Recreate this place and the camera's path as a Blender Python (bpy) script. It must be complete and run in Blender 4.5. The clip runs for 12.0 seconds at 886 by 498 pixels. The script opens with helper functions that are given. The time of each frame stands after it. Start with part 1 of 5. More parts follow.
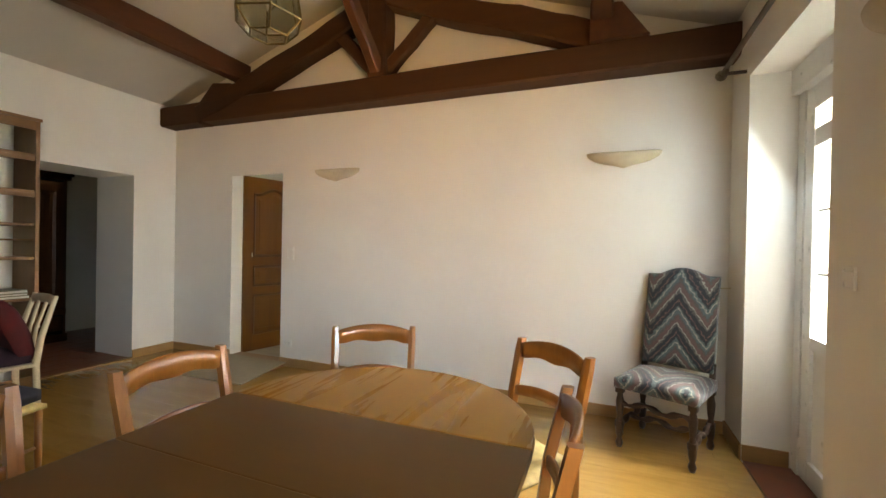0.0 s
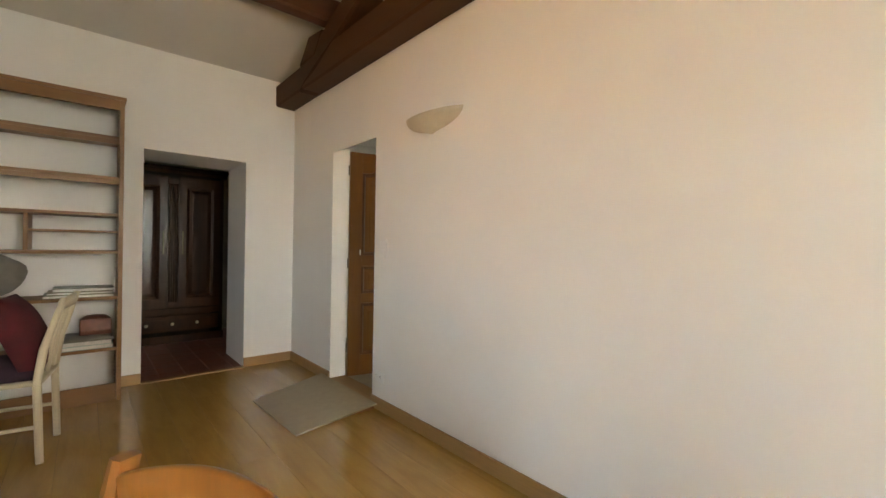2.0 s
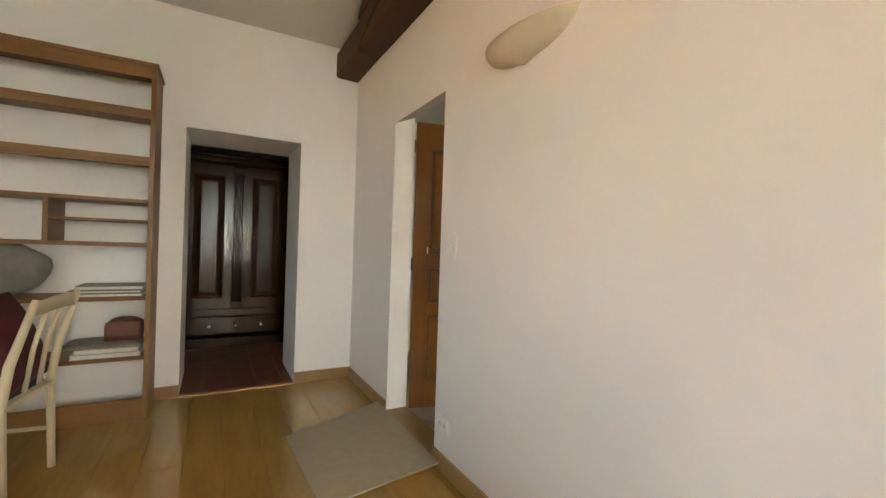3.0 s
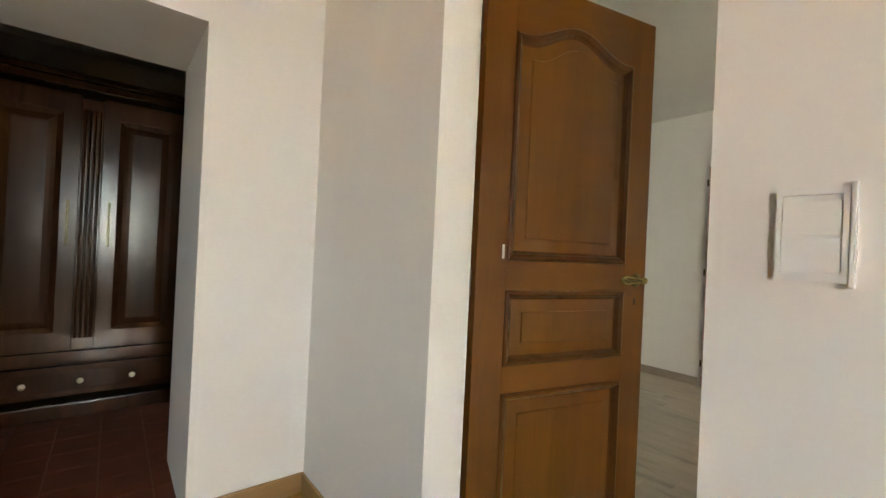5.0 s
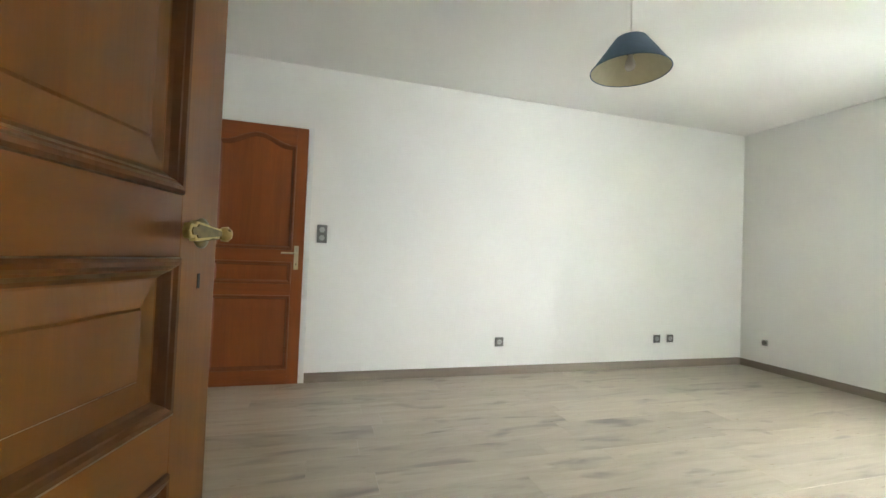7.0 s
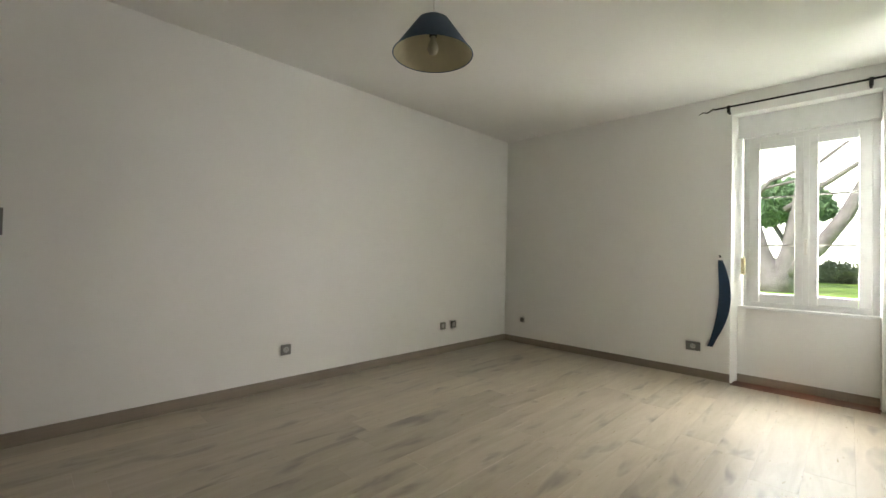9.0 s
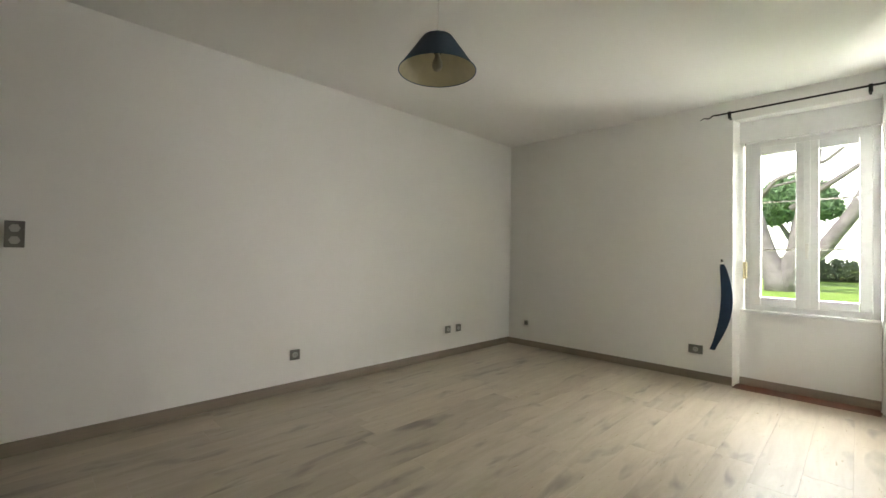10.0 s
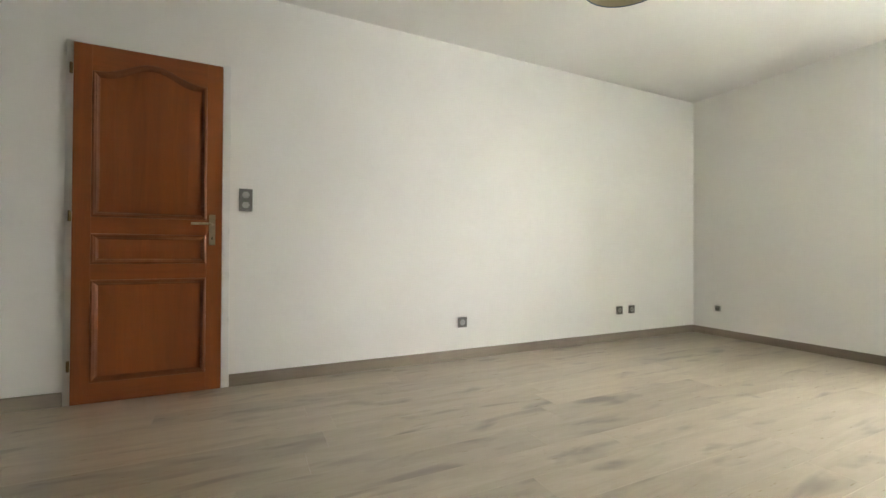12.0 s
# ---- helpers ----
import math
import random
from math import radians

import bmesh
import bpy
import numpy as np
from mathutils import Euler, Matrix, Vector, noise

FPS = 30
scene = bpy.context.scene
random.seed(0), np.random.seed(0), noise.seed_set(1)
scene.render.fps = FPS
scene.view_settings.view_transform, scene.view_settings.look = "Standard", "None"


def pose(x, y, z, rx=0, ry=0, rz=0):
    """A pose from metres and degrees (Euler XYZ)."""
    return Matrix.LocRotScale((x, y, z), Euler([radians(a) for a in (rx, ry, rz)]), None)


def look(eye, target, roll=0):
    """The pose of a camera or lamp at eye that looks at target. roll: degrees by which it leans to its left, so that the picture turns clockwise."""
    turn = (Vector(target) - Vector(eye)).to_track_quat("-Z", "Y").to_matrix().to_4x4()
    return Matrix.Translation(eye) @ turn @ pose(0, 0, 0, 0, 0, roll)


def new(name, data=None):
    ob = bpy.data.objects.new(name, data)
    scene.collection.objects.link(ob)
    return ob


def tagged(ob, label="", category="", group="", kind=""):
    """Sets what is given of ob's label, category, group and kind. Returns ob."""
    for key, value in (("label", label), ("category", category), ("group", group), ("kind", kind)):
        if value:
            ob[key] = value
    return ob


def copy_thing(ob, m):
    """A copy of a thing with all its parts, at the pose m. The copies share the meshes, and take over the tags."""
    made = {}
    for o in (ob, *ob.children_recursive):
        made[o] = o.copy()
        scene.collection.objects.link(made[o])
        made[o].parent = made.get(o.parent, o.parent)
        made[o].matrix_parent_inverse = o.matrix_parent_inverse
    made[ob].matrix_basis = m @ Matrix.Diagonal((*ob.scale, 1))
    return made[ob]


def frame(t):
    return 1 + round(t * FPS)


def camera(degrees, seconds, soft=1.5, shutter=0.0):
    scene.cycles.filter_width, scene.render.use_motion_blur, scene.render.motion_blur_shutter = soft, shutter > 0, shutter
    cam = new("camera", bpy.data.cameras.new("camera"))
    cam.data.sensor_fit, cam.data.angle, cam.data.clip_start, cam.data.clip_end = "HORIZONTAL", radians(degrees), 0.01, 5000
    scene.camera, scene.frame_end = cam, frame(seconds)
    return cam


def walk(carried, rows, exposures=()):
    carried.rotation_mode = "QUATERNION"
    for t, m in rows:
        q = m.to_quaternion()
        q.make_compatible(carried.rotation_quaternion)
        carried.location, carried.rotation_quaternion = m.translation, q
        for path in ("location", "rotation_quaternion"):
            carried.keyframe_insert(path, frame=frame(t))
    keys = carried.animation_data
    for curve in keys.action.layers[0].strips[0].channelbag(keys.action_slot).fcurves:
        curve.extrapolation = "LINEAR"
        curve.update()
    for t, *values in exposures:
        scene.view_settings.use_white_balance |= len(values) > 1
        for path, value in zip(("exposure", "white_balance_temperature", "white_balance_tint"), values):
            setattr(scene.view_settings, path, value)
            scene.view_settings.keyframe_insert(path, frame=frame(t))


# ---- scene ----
cam = camera(93.8, 12.0)
PATH = [
    (0, (4.874, -3.495, 1.307), (4.143, -1.634, 1.293), 1.1),
    (0.5, (4.808, -2.995, 1.283), (3.894, -1.216, 1.276), 1.0),
    (1, (4.719, -2.518, 1.253), (3.591, -0.867, 1.248), 0.9),
    (1.5, (4.58, -2.072, 1.239), (3.238, -0.589, 1.236), 0.7),
    (2, (4.386, -1.676, 1.217), (2.873, -0.368, 1.21), 1.0),
    (2.5, (4.094, -1.289, 1.183), (2.428, -0.182, 1.175), 1.2),
    (2.7, (3.934, -1.195, 1.188), (2.227, -0.154, 1.18), 1.5),
    (4.3, (2.403, -0.834, 1.185), (0.593, 0.017, 1.176), 2.4),
    (4.5, (2.252, -0.799, 1.187), (0.475, 0.117, 1.182), 2.5),
    (5, (1.902, -0.743, 1.153), (0.339, 0.505, 1.162), 2.7),
    (5.5, (1.643, -0.600, 1.141), (0.503, 1.043, 1.174), 2.7),
    (6, (1.513, -0.392, 1.118), (0.759, 1.459, 1.166), 3.1),
    (6.5, (1.322, -0.192, 1.092), (1.342, 1.807, 1.149), 2.6),
    (7, (1.310, 0.042, 1.046), (1.870, 1.961, 1.094), 2.3),
    (7.5, (1.355, 0.232, 1.017), (2.333, 1.976, 1.056), 1.8),
    (7.7, (1.378, 0.267, 1.012), (2.47, 1.942, 1.05), 1.8),
    (9.3, (1.418, 0.374, 1.104), (2.857, 1.763, 1.135), 1.0),
    (9.5, (1.409, 0.369, 1.12), (2.848, 1.757, 1.15), 0.9),
    (10, (1.366, 0.328, 1.132), (2.777, 1.744, 1.163), 0.9),
    (10.5, (1.311, 0.31, 1.102), (2.656, 1.79, 1.132), 0.6),
    (11, (1.267, 0.288, 1.04), (2.485, 1.874, 1.068), 0.4),
    (11.5, (1.286, 0.351, 0.947), (2.341, 2.05, 0.962), 0.3),
    (12, (1.314, 0.569, 0.874), (2.169, 2.377, 0.891), 0.3),
]
walk(cam, [(t, look(eye, target, roll)) for t, eye, target, roll in PATH],
     exposures=[(0, 1.0, 7900, 11), (2.7, 1.15, 7900, 11), (4.3, 1.5, 7800, 10), (5, 1.55, 7600, 10), (5.5, 1.58, 7500, 10), (6, 1.7, 7000, 9), (6.5, 1.8, 6700, 9), (7.1, 1.7, 6400, 8), (7.7, 1.2, 6500, 9), (9.3, 0.45, 7100, 12), (10.5, 0.6, 7100, 12), (11.2, 0.9, 7000, 12), (12, 1.5, 6900, 11)])

# ---- daylight ----
world = bpy.data.worlds.new("sky")
scene.world = world
world.use_nodes = True
wn = world.node_tree
sky = wn.nodes.new("ShaderNodeTexSky")
sky.sky_type = "NISHITA"
sky.sun_disc = False
sky.dust_density, sky.air_density = 1.5, 1.0
sky.sun_elevation = radians(48)
sky.sun_rotation = radians(-70)
wn.nodes["Background"].inputs["Strength"].default_value = 0.15
wn.links.new(sky.outputs[0], wn.nodes["Background"].inputs["Color"])

sun = new("sun", bpy.data.lights.new("sun", "SUN"))
sun.data.energy, sun.data.angle, sun.data.color = 5.0, radians(0.6), (1.0, 0.95, 0.87)
sun.matrix_world = look((-20, 6, 24), (0, 0, 0))


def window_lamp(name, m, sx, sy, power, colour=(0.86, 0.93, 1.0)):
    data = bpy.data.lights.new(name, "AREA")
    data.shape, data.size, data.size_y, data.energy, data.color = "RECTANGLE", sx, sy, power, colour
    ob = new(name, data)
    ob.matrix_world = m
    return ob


window_lamp("daylight_french_window", look((6.17, -0.95, 1.3), (3.0, -1.1, -0.4)), 0.95, 2.1, 21, (0.58, 0.78, 1.0))
rear = window_lamp("daylight_rear_window", look((6.17, -4.15, 1.3), (3.5, 0.0, -0.9)), 1.0, 2.1, 48, (0.51, 0.725, 1.0))
rear.data.spread = radians(86)
# Added warm fill lamp that tints the upper walls; no terrace is built.
warm_fill = window_lamp("added_upper_wall_glow", look((6.17, -4.15, 1.2), (4.1, 0.0, 2.9)), 1.0, 1.6, 24, (1.0, 0.53, 0.12))
warm_fill.data.spread = radians(76)
window_lamp("daylight_bedroom_sky", look((9.6, 0.64, 4.9), (6.0, 0.64, 1.4)), 4.0, 3.0, 1750, (0.87, 0.94, 1.0))
window_lamp("daylight_bedroom_side", look((7.4, -0.55, 1.7), (2.0, 3.3, 1.0)), 0.9, 1.8, 185, (0.97, 0.98, 1.0))
window_lamp("daylight_bedroom_far_side", look((6.75, 1.75, 1.5), (6.28, 0.75, 1.5)), 0.8, 1.6, 420, (0.93, 0.97, 1.0))
window_lamp("daylight_bedroom_lawn", look((8.5, 0.64, -0.08), (8.3, 0.64, 3.0)), 3.0, 2.6, 55, (1.0, 0.93, 0.78))

# ---- materials ----


def nodes_of(name):
    m = bpy.data.materials.new(name)
    m.use_nodes = True
    nt = m.node_tree
    return m, nt, nt.nodes["Principled BSDF"]


def tex(nt, kind, **values):
    n = nt.nodes.new(kind)
    for key, v in values.items():
        n.inputs[key].default_value = v
    return n


def coords(nt, stretch=(1, 1, 1), turn=(0, 0, 0), random_shift=False):
    c = nt.nodes.new("ShaderNodeTexCoord")
    mp = nt.nodes.new("ShaderNodeMapping")
    mp.inputs["Scale"].default_value = stretch
    mp.inputs["Rotation"].default_value = turn
    nt.links.new(c.outputs["Object"], mp.inputs["Vector"])
    if random_shift:
        oi = nt.nodes.new("ShaderNodeObjectInfo")
        mul = nt.nodes.new("ShaderNodeVectorMath")
        mul.operation = "SCALE"
        mul.inputs[0].default_value = (37.0, 53.0, 71.0)
        nt.links.new(oi.outputs["Random"], mul.inputs["Scale"])
        nt.links.new(mul.outputs[0], mp.inputs["Location"])
    return mp.outputs[0]


def ramp(nt, fac, stops):
    r = nt.nodes.new("ShaderNodeValToRGB")
    el = r.color_ramp.elements
    while len(el) < len(stops):
        el.new(0.5)
    for e, (p, c) in zip(el, stops):
        e.position, e.color = p, (*c, 1)
    nt.links.new(fac, r.inputs[0])
    return r.outputs[0]


def blend(nt, fac, a, b, mode="MIX"):
    n = nt.nodes.new("ShaderNodeMix")
    n.data_type, n.blend_type = "RGBA", mode
    for sock, v in ((n.inputs[0], fac), (n.inputs[6], a), (n.inputs[7], b)):
        if hasattr(v, "is_output"):
            nt.links.new(v, sock)
        else:
            sock.default_value = v if isinstance(v, float) else (*v, 1)
    return n.outputs[2]


def bump(nt, bsdf, height, strength, distance):
    b = nt.nodes.new("ShaderNodeBump")
    b.inputs["Strength"].default_value, b.inputs["Distance"].default_value = strength, distance
    nt.links.new(height, b.inputs["Height"])
    nt.links.new(b.outputs[0], bsdf.inputs["Normal"])


def rough_range(nt, bsdf, fac, lo, hi):
    mr = nt.nodes.new("ShaderNodeMapRange")
    mr.inputs["To Min"].default_value, mr.inputs["To Max"].default_value = lo, hi
    nt.links.new(fac, mr.inputs["Value"])
    nt.links.new(mr.outputs[0], bsdf.inputs["Roughness"])


def plaster(name, colour, relief=0.15, stain=0.06):
    m, nt, b = nodes_of(name)
    v = coords(nt)
    big = tex(nt, "ShaderNodeTexNoise", Scale=1.3, Detail=3.0)
    fine = tex(nt, "ShaderNodeTexNoise", Scale=60.0, Detail=4.0)
    mid = tex(nt, "ShaderNodeTexNoise", Scale=9.0, Detail=3.0)
    for n in (big, fine, mid):
        nt.links.new(v, n.inputs["Vector"])
    dark = tuple(c * (1 - stain) for c in colour)
    c1 = ramp(nt, big.outputs[0], [(0.35, dark), (0.65, colour)])
    c2 = blend(nt, 0.12, c1, ramp(nt, mid.outputs[0], [(0.4, dark), (0.6, colour)]))
    nt.links.new(c2, b.inputs["Base Color"])
    b.inputs["Roughness"].default_value = 0.85
    add = nt.nodes.new("ShaderNodeMath")
    nt.links.new(fine.outputs[0], add.inputs[0])
    nt.links.new(mid.outputs[0], add.inputs[1])
    bump(nt, b, add.outputs[0], relief, 0.004)
    return m


def wood(name, dark, light, axis=2, scale=1.0, rough=(0.3, 0.5), relief=0.12, coat=0.0, contrast=1.0, shift=True, pores=0.25):
    """Straight grain along one axis, with slow colour drift and fine pores."""
    m, nt, b = nodes_of(name)
    s = [9.0 * scale] * 3
    s[axis] = 0.7 * scale
    v = coords(nt, tuple(s), random_shift=shift)
    grain = tex(nt, "ShaderNodeTexNoise", Scale=1.6, Detail=6.0, Roughness=0.62, Distortion=0.8)
    pore = tex(nt, "ShaderNodeTexNoise", Scale=14.0, Detail=3.0)
    drift = tex(nt, "ShaderNodeTexNoise", Scale=0.25, Detail=2.0)
    for n in (grain, pore, drift):
        nt.links.new(v, n.inputs["Vector"])
    mid = tuple((a + c) / 2 for a, c in zip(dark, light))
    w = 0.22 / contrast
    c1 = ramp(nt, grain.outputs[0], [(0.5 - w, dark), (0.5, mid), (0.5 + w, light)])
    c2 = blend(nt, 0.4, c1, ramp(nt, drift.outputs[0], [(0.35, dark), (0.65, light)]))
    c3 = blend(nt, pores, c2, ramp(nt, pore.outputs[0], [(0.38, tuple(c * 0.6 for c in dark)), (0.55, light)]), "MULTIPLY")
    nt.links.new(c3, b.inputs["Base Color"])
    rough_range(nt, b, grain.outputs[0], rough[0], rough[1])
    b.inputs["Coat Weight"].default_value = coat
    b.inputs["Coat Roughness"].default_value = 0.12
    bump(nt, b, pore.outputs[0], relief, 0.002)
    return m


def plain(name, colour, rough=0.5, metallic=0.0, variation=0.12, scale=14.0, relief=0.05):
    m, nt, b = nodes_of(name)
    v = coords(nt, random_shift=True)
    n = tex(nt, "ShaderNodeTexNoise", Scale=scale, Detail=4.0)
    n2 = tex(nt, "ShaderNodeTexNoise", Scale=scale * 7, Detail=2.0)
    nt.links.new(v, n.inputs["Vector"])
    nt.links.new(v, n2.inputs["Vector"])
    dark = tuple(c * (1 - variation) for c in colour)
    nt.links.new(ramp(nt, n.outputs[0], [(0.35, dark), (0.65, colour)]), b.inputs["Base Color"])
    rough_range(nt, b, n.outputs[0], max(0.02, rough - 0.08), min(1.0, rough + 0.08))
    b.inputs["Metallic"].default_value = metallic
    bump(nt, b, n2.outputs[0], relief, 0.002)
    return m


def glass(name, tint=(0.97, 0.99, 0.98)):
    m, nt, b = nodes_of(name)
    b.inputs["Base Color"].default_value = (*tint, 1)
    b.inputs["Roughness"].default_value = 0.02
    b.inputs["Transmission Weight"].default_value = 1.0
    b.inputs["IOR"].default_value = 1.45
    return m


def plank_floor(name, dark, light, knot, rough, patch, coat=0.0, least=0.86, streaks=1.0):
    """Wood-effect board: grain along local x, blotches and dark streaks, own tone per board."""
    m, nt, b = nodes_of(name)
    v = coords(nt, (0.9, 6.0, 6.0), random_shift=True)
    vs = coords(nt, (2.2, 8.0, 5.0), random_shift=True)
    grain = tex(nt, "ShaderNodeTexNoise", Scale=2.2, Detail=7.0, Roughness=0.6, Distortion=0.6)
    fibre = tex(nt, "ShaderNodeTexNoise", Scale=16.0, Detail=3.0)
    streak = tex(nt, "ShaderNodeTexNoise", Scale=1.1, Detail=2.0, Roughness=0.45, Distortion=0.5)
    for n, c in ((grain, v), (fibre, v), (streak, vs)):
        nt.links.new(c, n.inputs["Vector"])
    c1 = ramp(nt, grain.outputs[0], [(0.3, dark), (0.7, light)])
    c2 = blend(nt, 0.10, c1, ramp(nt, fibre.outputs[0], [(0.35, dark), (0.6, light)]))
    mask = ramp(nt, streak.outputs[0], [(patch, (0, 0, 0)), (patch + 0.2, (streaks, streaks, streaks))])
    c3 = blend(nt, mask, c2, knot)
    oi = nt.nodes.new("ShaderNodeObjectInfo")
    tone = ramp(nt, oi.outputs["Random"], [(0.0, (least, least, least)), (1.0, (1.0, 1.0, 1.0))])
    c4 = blend(nt, 1.0, c3, tone, "MULTIPLY")
    nt.links.new(c4, b.inputs["Base Color"])
    rough_range(nt, b, fibre.outputs[0], rough[0], rough[1])
    b.inputs["Coat Weight"].default_value = coat
    b.inputs["Coat Roughness"].default_value = 0.1
    bump(nt, b, fibre.outputs[0], 0.04, 0.0015)
    return m


def flame_stitch(name):
    """Zigzag tapestry: bands of colour folded into peaks, along local x (across) and y or z (up)."""
    m, nt, b = nodes_of(name)
    c = nt.nodes.new("ShaderNodeTexCoord")
    sep = nt.nodes.new("ShaderNodeSeparateXYZ")
    nt.links.new(c.outputs["Object"], sep.inputs[0])

    def calc(op, a, k=None):
        n = nt.nodes.new("ShaderNodeMath")
        n.operation = op
        for i, val in enumerate((a, k)):
            if val is None:
                continue
            if hasattr(val, "is_output"):
                nt.links.new(val, n.inputs[i])
            else:
                n.inputs[i].default_value = val
        return n.outputs[0]
    fold = calc("PINGPONG", calc("ADD", sep.outputs["X"], 10.0 * 0.36), 0.18)
    wob = tex(nt, "ShaderNodeTexNoise", Scale=42.0, Detail=4.0)
    nt.links.new(c.outputs["Object"], wob.inputs["Vector"])
    up = calc("ADD", sep.outputs["Z"], sep.outputs["Y"])
    h = calc("ADD", calc("MULTIPLY", up, 1.0), calc("MULTIPLY", fold, 1.25))
    h = calc("ADD", h, calc("MULTIPLY", wob.outputs[0], 0.06))
    band = calc("FRACT", calc("MULTIPLY", h, 5.2))
    navy, grey, mauve, pale, teal = (0.020, 0.022, 0.028), (0.080, 0.074, 0.068), (0.115, 0.066, 0.062), (0.28, 0.27, 0.23), (0.075, 0.105, 0.105)
    r = nt.nodes.new("ShaderNodeValToRGB")
    r.color_ramp.interpolation = "CONSTANT"
    el = r.color_ramp.elements
    stops = [(0.0, navy), (0.17, grey), (0.27, pale), (0.32, mauve), (0.5, grey), (0.58, teal), (0.68, pale), (0.73, teal), (0.82, navy), (0.95, mauve)]
    while len(el) < len(stops):
        el.new(0.5)
    for e, (p, col) in zip(el, stops):
        e.position, e.color = p, (*col, 1)
    nt.links.new(band, r.inputs[0])
    weave = tex(nt, "ShaderNodeTexNoise", Scale=220.0, Detail=2.0)
    nt.links.new(c.outputs["Object"], weave.inputs["Vector"])
    nt.links.new(blend(nt, 0.5, r.outputs[0], ramp(nt, weave.outputs[0], [(0.35, (0.45, 0.45, 0.45)), (0.6, (1.1, 1.1, 1.1))]), "MULTIPLY"), b.inputs["Base Color"])
    b.inputs["Roughness"].default_value = 0.9
    b.inputs["Sheen Weight"].default_value = 0.3
    bump(nt, b, weave.outputs[0], 0.3, 0.003)
    return m


def leafy(name, a, c):
    m, nt, b = nodes_of(name)
    g = nt.nodes.new("ShaderNodeNewGeometry")
    nt.links.new(ramp(nt, g.outputs["Random Per Island"], [(0.0, a), (1.0, c)]), b.inputs["Base Color"])
    b.inputs["Roughness"].default_value = 0.7
    return m


PLASTER_CREAM = plaster("cream_plaster", (0.80, 0.77, 0.72), 0.12, 0.05)
PLASTER_WHITE = plaster("white_painted_wall", (0.86, 0.855, 0.825), 0.10, 0.03)
# Off-white slope set well below the wall tone: its shade is in the colour.
CEILING_LIVING = plaster("shade_dimmed_slope_plaster", (0.54, 0.50, 0.44), 0.2, 0.06)
CEILING_WHITE = plaster("white_ceiling_paint", (0.84, 0.835, 0.805), 0.08, 0.03)
# Passage plaster with the passage's dimness put into its base colour.
SHADED_PLASTER = plaster("shaded_passage_plaster", (0.55, 0.50, 0.44), 0.25, 0.12)
RENDER_OUT = plaster("outside_render", (0.62, 0.58, 0.50), 0.5, 0.12)
BEAM_X = wood("dark_beam_oak_x", (0.042, 0.0155, 0.0045), (0.110, 0.043, 0.012), 0, 0.5, (0.5, 0.75), 0.5)
BEAM_Y = wood("red_stained_purlin", (0.065, 0.022, 0.008), (0.15, 0.055, 0.02), 1, 0.5, (0.4, 0.65), 0.3)
BEAM_Z = wood("dark_beam_oak_z", (0.040, 0.0145, 0.0045), (0.105, 0.041, 0.012), 2, 0.5, (0.5, 0.75), 0.5)
CHAIR_WOOD = wood("cherry_chair_wood", (0.17, 0.055, 0.008), (0.30, 0.112, 0.019), 2, 1.3, (0.28, 0.42), 0.06, 0.25)
TABLE_WOOD = wood("varnished_table_wood", (0.165, 0.066, 0.007), (0.25, 0.103, 0.012), 1, 0.6, (0.2, 0.36), 0.012, 0.0, 0.5, True, 0.05)
TABLE_DARK = wood("dark_table_leaf_wood", (0.045, 0.016, 0.0035), (0.135, 0.053, 0.009), 0, 0.6, (0.24, 0.42), 0.012, 0.0, 0.5, True, 0.05)
SHELF_WOOD = wood("pine_shelf_wood", (0.165, 0.073, 0.015), (0.28, 0.135, 0.032), 1, 0.9, (0.4, 0.55), 0.08)
SHELF_UP = wood("pine_upright_wood", (0.165, 0.073, 0.015), (0.28, 0.135, 0.032), 2, 0.9, (0.4, 0.55), 0.08)
DOOR_V = wood("mahogany_stile_wood", (0.105, 0.033, 0.003), (0.22, 0.080, 0.008), 2, 1.0, (0.24, 0.42), 0.12, 0.0, 1.0, True, 0.12)
DOOR_H = wood("mahogany_rail_wood", (0.105, 0.033, 0.003), (0.19, 0.068, 0.007), 0, 1.0, (0.22, 0.38), 0.10, 0.0, 0.5, True, 0.0)
DOOR_P = wood("mahogany_panel_wood", (0.115, 0.039, 0.0035), (0.24, 0.092, 0.009), 2, 0.7, (0.24, 0.42), 0.12)
# Stile wood darkened for the mouldings, to draw their crease shade in colour.
DOOR_M = wood("crease_shaded_moulding_wood", (0.080, 0.025, 0.0028), (0.165, 0.058, 0.0065), 2, 1.0, (0.25, 0.4), 0.1)
# Darker copy of the orange veneer: soft shade round the panels, as colour.
ORANGE_M = wood("edge_shaded_orange_moulding", (0.15, 0.039, 0.008), (0.25, 0.069, 0.014), 2, 1.2, (0.36, 0.5), 0.05)
ORANGE_V = wood("orange_veneer_stile", (0.21, 0.058, 0.012), (0.33, 0.10, 0.022), 2, 1.2, (0.34, 0.5), 0.05)
ORANGE_H = wood("orange_veneer_rail", (0.21, 0.058, 0.012), (0.33, 0.10, 0.022), 0, 1.2, (0.34, 0.5), 0.05)
OAK_TRIM = wood("honey_oak_skirting", (0.30, 0.165, 0.06), (0.46, 0.28, 0.115), 0, 0.9, (0.35, 0.5), 0.06)
OAK_TRIM_Y = wood("honey_oak_skirting_y", (0.30, 0.165, 0.06), (0.46, 0.28, 0.115), 1, 0.9, (0.35, 0.5), 0.06)
GREY_TRIM = wood("grey_oak_skirting", (0.25, 0.21, 0.165), (0.37, 0.315, 0.255), 0, 0.9, (0.45, 0.6), 0.05)
